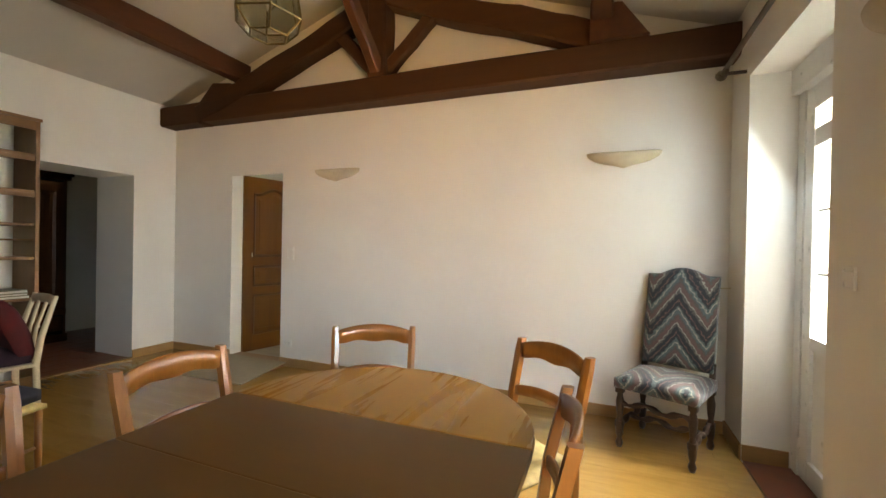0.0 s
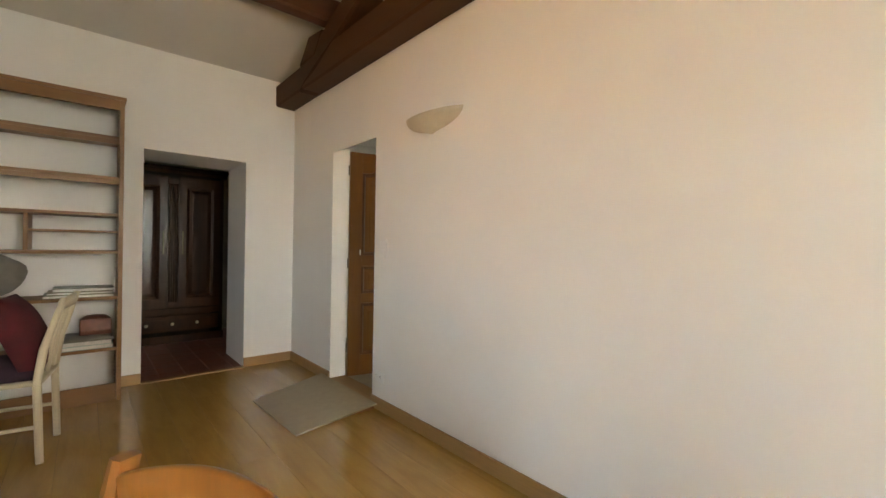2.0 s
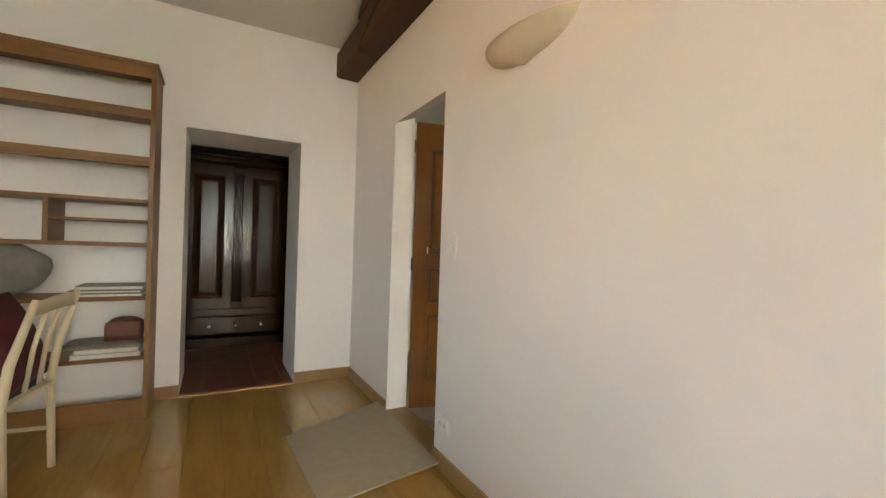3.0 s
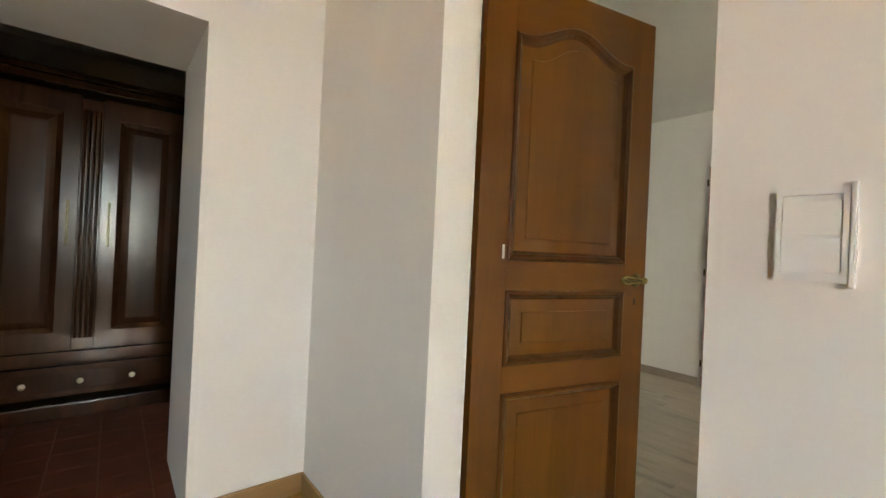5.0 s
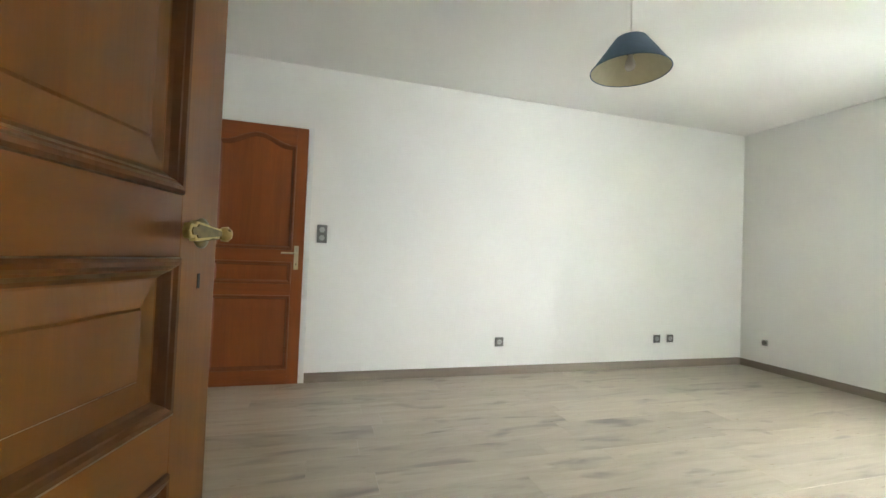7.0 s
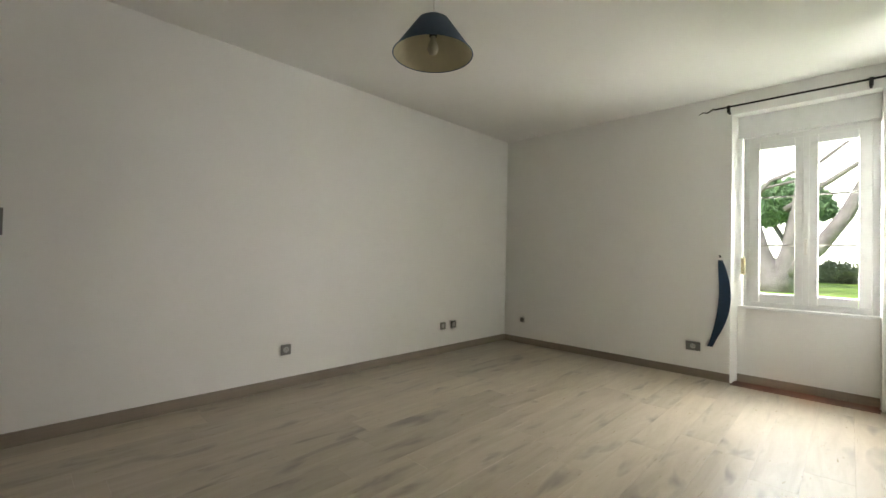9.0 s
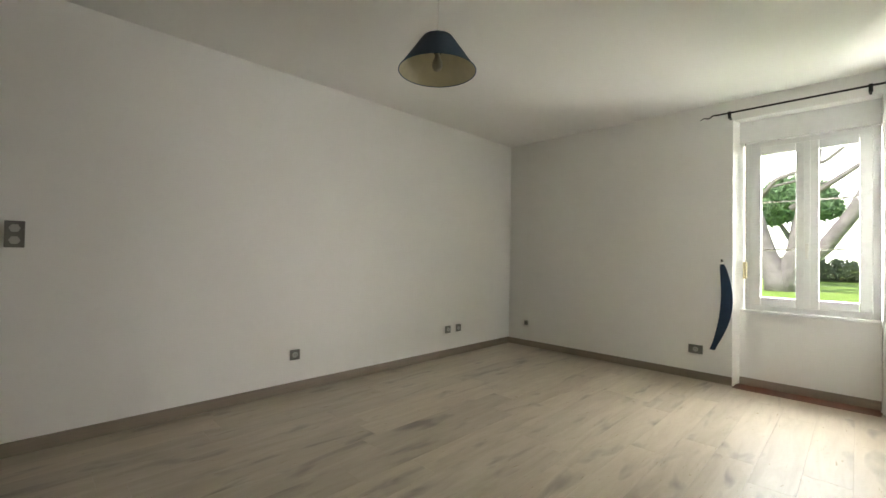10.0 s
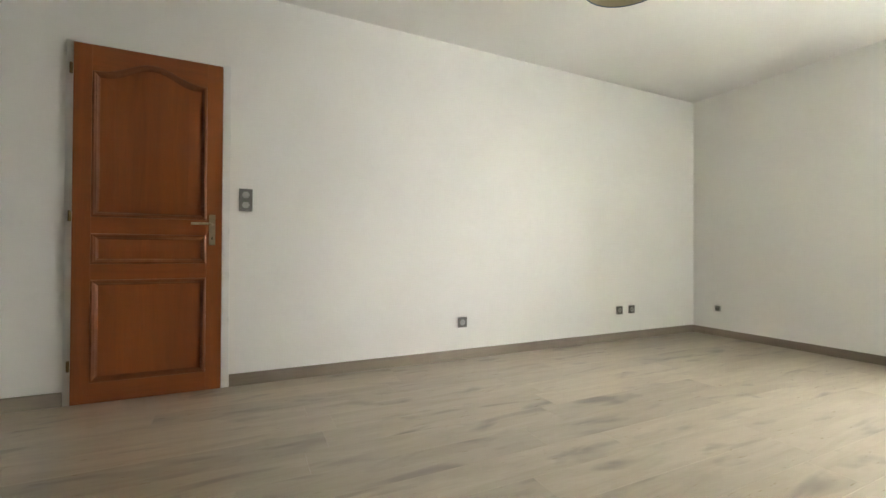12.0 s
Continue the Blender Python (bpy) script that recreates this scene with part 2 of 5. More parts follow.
GREY_TRIM_Y = wood("grey_oak_skirting_y", (0.25, 0.21, 0.165), (0.37, 0.315, 0.255), 1, 0.9, (0.45, 0.6), 0.05)
ARMOIRE = wood("blackened_walnut", (0.028, 0.010, 0.0036), (0.072, 0.028, 0.009), 2, 0.9, (0.13, 0.24), 0.02, 0.0)
OLD_LEG = wood("old_turned_oak", (0.030, 0.014, 0.008), (0.075, 0.036, 0.018), 2, 1.2, (0.35, 0.55), 0.2)
CREAM_WOOD = wood("cream_painted_wood", (0.50, 0.42, 0.28), (0.62, 0.54, 0.38), 2, 1.0, (0.4, 0.55), 0.1, 0.0, 0.6)
LIVING_FLOOR = plank_floor("honey_laminate_board", (0.28, 0.152, 0.036), (0.37, 0.212, 0.058), (0.20, 0.105, 0.026), (0.12, 0.2), 0.68, 0.4, 0.97)
BED_FLOOR = plank_floor("limed_oak_laminate_board", (0.40, 0.335, 0.24), (0.52, 0.45, 0.345), (0.17, 0.145, 0.12), (0.24, 0.36), 0.575, 0.15, 0.80, 0.8)
TERRACOTTA = plain("terracotta_tile", (0.19, 0.055, 0.026), 0.4, 0, 0.3, 6.0)
JOINT = plain("brown_joint", (0.20, 0.13, 0.06), 0.8)
MAT_FELT = plain("beige_board_underlay", (0.36, 0.29, 0.19), 0.8, 0, 0.1, 20.0, 0.15)
PVC = plain("white_pvc", (0.80, 0.81, 0.80), 0.3, 0, 0.04)
WHITE_PLASTIC = plain("white_switch_plastic", (0.78, 0.77, 0.73), 0.35, 0, 0.04)
IVORY = plain("ivory_plastic", (0.70, 0.62, 0.40), 0.4, 0, 0.08)
GREY_PLASTIC = plain("grey_socket_plastic", (0.16, 0.155, 0.145), 0.4, 0, 0.1)
GREY_LIGHT = plain("pale_grey_plastic", (0.42, 0.41, 0.39), 0.4, 0, 0.06)
DARK_HOLE = plain("dark_recess", (0.015, 0.014, 0.013), 0.8)
BRASS = plain("aged_brass", (0.52, 0.40, 0.17), 0.3, 1.0, 0.35, 60.0)
BRASS_DARK = plain("tarnished_brass", (0.18, 0.135, 0.06), 0.42, 1.0, 0.4, 60.0)
NICKEL = plain("pale_gilt_metal", (0.66, 0.58, 0.42), 0.3, 1.0, 0.15, 40.0)
IRON = plain("black_wrought_iron", (0.018, 0.016, 0.015), 0.5, 0.6, 0.3, 40.0)
STEEL = plain("steel_plate", (0.28, 0.25, 0.22), 0.4, 0.9, 0.3, 40.0)
PLASTER_LAMP = plain("unglazed_plaster_shell", (0.56, 0.48, 0.35), 0.8, 0, 0.1, 12.0)
BLUE_SHADE = plain("slate_blue_lampshade_cloth", (0.10, 0.155, 0.235), 0.8, 0, 0.12, 30.0)
SHADE_INNER = plain("cream_shade_lining", (0.56, 0.52, 0.36), 0.7, 0, 0.08, 20.0)
BULB = plain("frosted_bulb_glass", (0.52, 0.50, 0.44), 0.2, 0, 0.03)
NAVY = plain("navy_cotton_strap", (0.012, 0.035, 0.075), 0.85, 0, 0.25, 40.0, 0.2)
RED_CLOTH = plain("dark_red_cushion_cloth", (0.085, 0.006, 0.008), 0.9, 0, 0.35, 9.0, 0.3)
GREY_CLOTH = plain("grey_cloth", (0.21, 0.19, 0.16), 0.9, 0, 0.25, 9.0, 0.3)
RUSH = plain("straw_rush_seat", (0.52, 0.38, 0.15), 0.75, 0, 0.3, 25.0, 0.4)
LEATHER = plain("brown_leather", (0.16, 0.055, 0.03), 0.45, 0, 0.3, 16.0, 0.2)
PAPER = plain("paper_edges", (0.62, 0.60, 0.54), 0.8, 0, 0.15, 50.0)
TEAL_BOOK = plain("pale_green_book_cover", (0.30, 0.42, 0.37), 0.5)
DARK_BOOK = plain("dark_olive_book_cover", (0.085, 0.075, 0.035), 0.45, 0, 0.3)
for m in (TABLE_WOOD, TABLE_DARK, DOOR_V, DOOR_H, DOOR_P, DOOR_M, BEAM_X, BEAM_Y, BEAM_Z, ARMOIRE):
    m.node_tree.nodes["Principled BSDF"].inputs["Specular IOR Level"].default_value = 0.28
TAPESTRY = flame_stitch("flame_stitch_tapestry")
PANE = glass("window_pane_glass")
LANTERN_GLASS = glass("smoked_lantern_glass", (0.80, 0.80, 0.70))
BARK = plain("pale_pine_bark", (0.27, 0.25, 0.27), 0.9, 0, 0.35, 3.0, 0.6)
NEEDLES = leafy("pine_needles", (0.12, 0.23, 0.13), (0.21, 0.34, 0.19))
HEDGE = leafy("hedge_leaves", (0.20, 0.24, 0.14), (0.32, 0.36, 0.23))
LAWN = plain("lawn", (0.25, 0.43, 0.065), 0.9, 0, 0.3, 0.6, 0.2)

HAZE, nt, b = nodes_of("bright_hazy_sky")
b.inputs["Base Color"].default_value = (0.9, 0.9, 0.9, 1)
b.inputs["Emission Color"].default_value = (0.93, 0.96, 1.0, 1)
b.inputs["Emission Strength"].default_value = 1.6

# ---- geometry helpers ----


def part(name, bm, material, parent=None, label="", smooth=False):
    me = bpy.data.meshes.new(name)
    bm.normal_update()
    bm.to_mesh(me)
    bm.free()
    me.materials.append(material)
    if smooth:
        for p in me.polygons:
            p.use_smooth = True
    ob = new(name, me)
    if parent:
        ob.parent = parent
    if label:
        ob["label"] = label
    return ob


def thing(name, m, label, category, group="", kind=""):
    ob = new(name)
    ob.empty_display_size = 0.1
    ob.matrix_world = m
    return tagged(ob, label, category, group, kind)


def box(bm, x0, x1, y0, y1, z0, z1, bevel=0.0, m=None):
    r = bmesh.ops.create_cube(bm, size=1.0)
    vs = r["verts"]
    for v in vs:
        v.co = Vector((x0 + (v.co.x + 0.5) * (x1 - x0), y0 + (v.co.y + 0.5) * (y1 - y0), z0 + (v.co.z + 0.5) * (z1 - z0)))
    if bevel:
        es = list({e for v in vs for e in v.link_edges})
        vs = list({v for f in bmesh.ops.bevel(bm, geom=es, offset=bevel, segments=2, affect="EDGES", profile=0.6)["faces"] for v in f.verts})
    if m is not None:
        bmesh.ops.transform(bm, matrix=m, verts=list(vs))
    return bm


def boxes(*specs, bevel=0.0):
    bm = bmesh.new()
    for s in specs:
        box(bm, *s, bevel=bevel)
    return bm


def one_box(x0, x1, y0, y1, z0, z1, bevel=0.0):
    return box(bmesh.new(), x0, x1, y0, y1, z0, z1, bevel)


def prism(bm, outline, axis, a, c, bevel=0.0):
    """A polygon in the plane across an axis, drawn out from a to c. Outline in the order of the other two axes."""
    def at(p, d):
        return {"x": (d, p[0], p[1]), "y": (p[0], d, p[1]), "z": (p[0], p[1], d)}[axis]
    lo = [bm.verts.new(at(p, a)) for p in outline]
    hi = [bm.verts.new(at(p, c)) for p in outline]
    n = len(outline)
    fs = [bm.faces.new(lo[::-1]), bm.faces.new(hi)]
    fs += [bm.faces.new((lo[i], lo[(i + 1) % n], hi[(i + 1) % n], hi[i])) for i in range(n)]
    bmesh.ops.recalc_face_normals(bm, faces=fs)
    if bevel:
        es = list({e for f in fs[:2] for e in f.edges})
        bmesh.ops.bevel(bm, geom=es, offset=bevel, segments=2, affect="EDGES", profile=0.6)
    return bm


def lathe(bm, profile, steps=16, m=None):
    """A body of revolution about z; profile: (radius, height) from below upwards."""
    rings = []
    for r, z in profile:
        rings.append([bm.verts.new((r * math.cos(2 * math.pi * i / steps), r * math.sin(2 * math.pi * i / steps), z)) for i in range(steps)])
    fs = []
    for a, c in zip(rings, rings[1:]):
        fs += [bm.faces.new((a[i], a[(i + 1) % steps], c[(i + 1) % steps], c[i])) for i in range(steps)]
    fs += [bm.faces.new(rings[0][::-1]), bm.faces.new(rings[-1])]
    if m is not None:
        bmesh.ops.transform(bm, matrix=m, verts=[v for ring in rings for v in ring])
    return bm


def tube(bm, points, radii, steps=8, flat=1.0):
    """A tube along a line of points, with a radius at each."""
    pts = [Vector(p) for p in points]
    if not hasattr(radii, "__len__"):
        radii = [radii] * len(pts)
    rings = []
    side = None
    for i, p in enumerate(pts):
        d = (pts[min(i + 1, len(pts) - 1)] - pts[max(i - 1, 0)]).normalized()
        if side is None:
            side = d.cross(Vector((0, 0, 1)) if abs(d.z) < 0.9 else Vector((1, 0, 0))).normalized()
        side = (side - d * side.dot(d)).normalized()
        up = d.cross(side)
        rings.append([bm.verts.new(p + (side * math.cos(2 * math.pi * k / steps) + up * math.sin(2 * math.pi * k / steps) * flat) * radii[i]) for k in range(steps)])
    for a, c in zip(rings, rings[1:]):
        for i in range(steps):
            bm.faces.new((a[i], a[(i + 1) % steps], c[(i + 1) % steps], c[i]))
    bm.faces.new(rings[0][::-1])
    bm.faces.new(rings[-1])
    return bm


def bar(bm, p, q, w, h, bevel=0.0, turn=0.0):
    """A squared bar from p to q, w wide and h high."""
    p, q = Vector(p), Vector(q)
    d = q - p
    m = Matrix.Translation(p) @ d.to_track_quat("Z", "Y").to_matrix().to_4x4() @ pose(0, 0, 0, 0, 0, turn)
    return box(bm, -w / 2, w / 2, -h / 2, h / 2, 0, d.length, bevel, m)


def strip(bm, rows, closed=False):
    """A skin over a grid of points."""
    vs = [[bm.verts.new(p) for p in row] for row in rows]
    for a, c in zip(vs, vs[1:]):
        n = len(a)
        for i in range(n if closed else n - 1):
            bm.faces.new((a[i], a[(i + 1) % n], c[(i + 1) % n], c[i]))
    return vs


def wall(name, axis, a, c, u0, u1, z0, z1, openings, material, label):
    """A wall between a and c across an axis, from u0 to u1 along it; openings (u0, u1, z0, z1) go through it."""
    us = sorted({u0, u1, *[o[0] for o in openings], *[o[1] for o in openings]})
    zs = sorted({z0, z1, *[o[2] for o in openings], *[o[3] for o in openings]})
    us = [u for u in us if u0 <= u <= u1]
    zs = [z for z in zs if z0 <= z <= z1]
    bm = bmesh.new()
    grid = {}

    def vert(u, z, d):
        key = (round(u, 4), round(z, 4), d)
        if key not in grid:
            grid[key] = bm.verts.new((d, u, z) if axis == "x" else (u, d, z))
        return grid[key]

    def solid(i, j):
        if not (0 <= i < len(us) - 1 and 0 <= j < len(zs) - 1):
            return False
        u, z = (us[i] + us[i + 1]) / 2, (zs[j] + zs[j + 1]) / 2
        return not any(o[0] < u < o[1] and o[2] < z < o[3] for o in openings)
    for i in range(len(us) - 1):
        for j in range(len(zs) - 1):
            if not solid(i, j):
                continue
            q = [(us[i], zs[j]), (us[i + 1], zs[j]), (us[i + 1], zs[j + 1]), (us[i], zs[j + 1])]
            for d in (a, c):
                bm.faces.new([vert(u, z, d) for u, z in q])
            for (di, dj), (k, l) in {(0, -1): (0, 1), (1, 0): (1, 2), (0, 1): (2, 3), (-1, 0): (3, 0)}.items():
                if not solid(i + di, j + dj):
                    bm.faces.new([vert(*q[k], a), vert(*q[l], a), vert(*q[l], c), vert(*q[k], c)])
    bmesh.ops.recalc_face_normals(bm, faces=bm.faces[:])
    ob = part(name, bm, material)
    return tagged(ob, label, "wall", "", "structure")


def structure(ob, label, category):
    return tagged(ob, label, category, "", "structure")


# ---- the large structure ----
XR, XB, YB = 5.69, 5.87, 3.59           # living-room right wall, bedroom window wall, bedroom far wall
ZB, ZL, SLOPE, RIDGE = 2.58, 2.90, 0.335, 2.845
YREAR = -6.2

ground = part("ground", boxes((-400, 900, -600, 600, -0.6, -0.15)), LAWN)
structure(ground, "mown green lawn running out to the horizon", "lawn")

wall_a = wall("wall_north", "y", 0.0, 0.145, -0.65, 6.2, -0.15, 2.62, [(0.925, 1.648, -0.15, 2.05)], PLASTER_CREAM,
              "cream plastered partition wall with an open doorway")
for v in wall_a.data.vertices:
    if v.co.y > 0.1 and 2.0 < v.co.z < 2.1:
        v.co.z = 2.11
bm = prism(bmesh.new(), [(-0.65, 2.62), (6.2, 2.62), (6.2, 2.85), (XR, ZL), (RIDGE, ZL + SLOPE * RIDGE + 0.05), (0, ZL), (-0.65, 2.85)], "y", 0.0, 0.145)
structure(part("wall_gable", bm, PLASTER_CREAM), "cream plastered gable above the roof truss", "wall")
wall_left = wall("wall_west", "x", -0.65, 0.0, YREAR - 0.3, 0.0, -0.15, ZL, [(-1.30, -0.475, -0.15, 2.025)], PLASTER_CREAM,
                 "thick cream plastered wall with a deep opening to a passage")
wall_right = wall("wall_east", "x", XR, 6.2, YREAR - 0.3, 0.0, -0.15, ZL,
                  [(-1.42, -0.385, -0.15, 2.41), (-4.80, -3.50, -0.15, 2.40)], PLASTER_CREAM,
                  "thick cream plastered outside wall with window openings")
bm = prism(bmesh.new(), [(-0.65, -0.15), (6.2, -0.15), (6.2, 2.85), (XR, ZL), (RIDGE, ZL + SLOPE * RIDGE), (0, ZL), (-0.65, 2.85)], "y", YREAR - 0.3, YREAR)
structure(part("wall_south", bm, PLASTER_CREAM), "plain cream plastered end wall", "wall")
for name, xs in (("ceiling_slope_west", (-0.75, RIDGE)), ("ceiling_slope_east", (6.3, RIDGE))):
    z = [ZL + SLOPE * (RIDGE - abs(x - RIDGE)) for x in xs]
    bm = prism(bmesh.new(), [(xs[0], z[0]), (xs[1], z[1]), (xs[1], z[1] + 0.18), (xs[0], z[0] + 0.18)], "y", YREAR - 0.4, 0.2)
    structure(part(name, bm, CEILING_LIVING), "off-white sloping plaster ceiling under the roof, shade put into its colour", "ceiling")

wall_far = wall("wall_bedroom_far", "y", YB, YB + 0.25, -0.8, 6.2, -0.15, ZB + 0.2, [], PLASTER_WHITE, "plain white painted bedroom wall")
wall_win = wall("wall_bedroom_window", "x", XB, 6.2, 0.145, YB, -0.15, ZB + 0.2, [(0.2, 1.135, -0.15, 2.40)], PLASTER_WHITE,
                "white painted outside wall with a window recess")
for v in wall_win.data.vertices:
    if v.co.x > 6.1 and 1.0 < v.co.y < 1.2:
        v.co.y = 1.05
wall_bl = wall("wall_bedroom_west", "x", -0.8, -0.6, 0.145, YB, -0.15, ZB + 0.2, [], PLASTER_WHITE, "plain white painted bedroom side wall")
skin = wall("wall_bedroom_near", "y", 0.145, 0.151, -0.6, XB, 0.0, ZB, [(0.925, 1.648, 0.0, 2.11)], PLASTER_WHITE, "white painted bedroom face of the partition")
structure(part("ceiling_bedroom", one_box(-0.8, 6.2, 0.145, YB + 0.25, ZB, ZB + 0.15), CEILING_WHITE), "flat white bedroom ceiling", "ceiling")
apron = part("wall_under_window", one_box(5.995, 6.19, 0.203, 1.112, -0.15, 0.68), PLASTER_WHITE)
structure(apron, "white painted breast wall below the bedroom window", "wall")

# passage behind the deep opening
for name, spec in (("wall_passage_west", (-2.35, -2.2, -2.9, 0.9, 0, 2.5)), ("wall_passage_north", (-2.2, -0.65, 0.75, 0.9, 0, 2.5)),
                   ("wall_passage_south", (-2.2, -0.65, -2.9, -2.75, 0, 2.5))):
    structure(part(name, one_box(*spec), SHADED_PLASTER), "dim plastered passage wall", "wall")
structure(part("ceiling_passage", one_box(-2.35, -0.65, -2.9, 0.9, 2.5, 2.62), SHADED_PLASTER), "dim plastered passage ceiling", "ceiling")

floor_sub = structure(part("floor", one_box(-0.0, XR, YREAR, 0.0, -0.15, -0.012), JOINT), "honey-coloured laminate floor of long boards", "floor")
floor_bed = structure(part("floor_bedroom", one_box(-0.6, XB + 0.11, 0.156, YB, -0.15, -0.012), JOINT), "pale limed-oak laminate floor of long boards", "floor")
floor_pass = structure(part("floor_passage", one_box(-2.2, 0.0, -2.75, 0.75, -0.15, -0.010), JOINT), "worn red terracotta tiled floor", "floor")
sill = structure(part("door_sill", one_box(0.926, 1.647, -0.005, 0.154, -0.15, 0.03, 0.004), OAK_TRIM), "brown wooden threshold strip in the doorway", "threshold")
sill2 = structure(part("passage_sill", one_box(-0.02, 0.035, -1.30, -0.475, -0.012, 0.012, 0.004), OAK_TRIM_Y), "pale wooden edging strip at the passage step", "threshold")
sill3 = structure(part("french_window_sill", one_box(5.70, 6.2, -1.415, -0.39, -0.15, 0.002), TERRACOTTA), "red terracotta tiled threshold under the french window", "threshold")

# skirting boards


def skirting(name, spec, material, label):
    structure(part(name, one_box(*spec, 0.004), material), label, "skirting")


LIV = "honey oak skirting board along the cream wall"
BED = "grey oak skirting board along the white wall"
for spec in ((0.014, 0.925, -0.014, 0, 0, 0.09), (1.648, XR - 0.014, -0.014, 0, 0, 0.09)):
    skirting("baseboard", spec, OAK_TRIM, LIV)
for spec in ((0, 0.014, -0.475, 0, 0, 0.09), (0, 0.014, -1.452, -1.30, 0, 0.09), (XR - 0.014, XR, -0.385, 0, 0, 0.10),
             (XR - 0.014, XR, -3.5, -1.42, 0, 0.09)):
    skirting("baseboard", spec, OAK_TRIM_Y, LIV)
skirting("baseboard", (XR, 5.93, -0.399, -0.385, 0.002, 0.10), OAK_TRIM, LIV)
for spec in ((-0.6, 0.385, YB - 0.013, YB, 0, 0.08), (1.215, XB - 0.013, YB - 0.013, YB, 0, 0.08)):
    skirting("baseboard", spec, GREY_TRIM, BED)
skirting("baseboard", (XB - 0.013, XB, 1.135, YB, 0, 0.075), GREY_TRIM_Y, BED)
skirting("baseboard", (5.982, 5.995, 0.206, 1.10, 0, 0.07), GREY_TRIM_Y, BED)
skirting("baseboard", (1.648, XB, 0.151, 0.164, 0, 0.065), GREY_TRIM, BED)
structure(part("trim", one_box(5.80, 5.98, 0.21, 1.12, -0.011, 0.004, 0.002), TERRACOTTA), "brown edging strip on the floor of the window recess", "threshold")

# ---- roof truss ----
truss = thing("roof_truss", pose(0, 0, 0), "dark oak roof truss with tie beam and king post", "roof truss")


def rough_beam(bm, p, q, w, h, seed, wobble=0.012, rows=14, turn=0.0):
    """A hewn beam: squared, a little crooked, with worn edges."""
    p, q = Vector(p), Vector(q)
    d = q - p
    m = Matrix.Translation(p) @ d.to_track_quat("Z", "Y").to_matrix().to_4x4() @ pose(0, 0, 0, 0, 0, turn)
    c = 0.016
    ring = [(-w / 2 + c, -h / 2), (w / 2 - c, -h / 2), (w / 2, -h / 2 + c), (w / 2, h / 2 - c), (w / 2 - c, h / 2), (-w / 2 + c, h / 2), (-w / 2, h / 2 - c), (-w / 2, -h / 2 + c)]
    grid = []
    for i in range(rows + 1):
        s = i / rows
        off = noise.noise_vector(Vector((seed * 7.1, s * 3.0, 0.3))) * wobble
        grid.append([m @ (Vector((x, y, s * d.length)) + off + noise.noise_vector(Vector((x * 9, y * 9, s * 9 + seed))) * wobble * 0.5) for x, y in ring])
    vs = strip(bm, grid, closed=True)
    bm.faces.new(vs[0][::-1])
    bm.faces.new(vs[-1])
    bmesh.ops.recalc_face_normals(bm, faces=bm.faces[:])
    return bm


part("tie_beam", rough_beam(bmesh.new(), (0.0, -0.10, 2.745), (XR, -0.10, 2.735), 0.205, 0.225, 1, 0.012, 24), BEAM_X, truss)
part("king_post", rough_beam(bmesh.new(), (2.90, -0.12, 2.83), (2.88, -0.12, 3.85), 0.20, 0.19, 2), BEAM_Z, truss)
for k, (a, c, s) in enumerate((((0.60, -0.11, 2.71), (2.84, -0.11, 3.525), 3), ((5.10, -0.11, 2.78), (2.94, -0.11, 3.60), 4))):
    part("rafter", rough_beam(bmesh.new(), a, c, 0.18, 0.20, s, 0.025, 16), BEAM_X, truss)
for a, c, s in (((2.84, -0.12, 2.92), (2.42, -0.12, 3.33), 5), ((2.97, -0.12, 2.92), (3.45, -0.12, 3.38), 6)):
    part("strut", rough_beam(bmesh.new(), a, c, 0.10, 0.12, s), BEAM_Z, truss)
bm = bmesh.new()
prism(bm, [(0.66, 2.84), (0.98, 2.84), (1.12, 3.0), (0.86, 3.03)], "y", -0.22, -0.02, 0.008)
part("block", bm, BEAM_X, truss)
part("block", prism(bmesh.new(), [(4.73, 2.845), (5.13, 2.845), (4.95, 3.10), (4.73, 3.13)], "y", -0.24, -0.02, 0.008), BEAM_Y, truss, "red-brown wedge block under the purlin")
part("brace", rough_beam(bmesh.new(), (2.90, -0.20, 2.90), (2.88, -1.05, 3.72), 0.10, 0.13, 7), BEAM_Y, truss, "red-brown curved wind brace")

for x, s in ((1.10, 11), (4.81, 12)):
    zc = ZL + SLOPE * (RIDGE - abs(x - RIDGE))
    b = part("purlin", rough_beam(bmesh.new(), (x, 0.0, zc - 0.11), (x, YREAR, zc - 0.11), 0.15, 0.20, s, 0.02, 20), BEAM_Y)
    tagged(b, "red-brown stained wooden purlin under the sloping ceiling", "roof beam", "purlins")
b = part("ridge_beam", rough_beam(bmesh.new(), (RIDGE, 0.0, 3.74), (RIDGE, YREAR, 3.74), 0.15, 0.18, 13, 0.015, 20), BEAM_Y)
tagged(b, "red-brown stained wooden ridge beam", "roof beam")

# ---- doors and windows ----


def arch_top(x0, x1, z, rise, n=18):
    """A cambered head from x1 back to x0: flat shoulders and a raised middle."""
    out = []
    for i in range(n + 1):
        s = i / n
        x = x1 + (x0 - x1) * s
        u = abs(2 * s - 1)
        k = 0.5 + 0.5 * math.cos(math.pi * min(1.0, u / 0.88))
        out.append((x, z + rise * k))
    return out


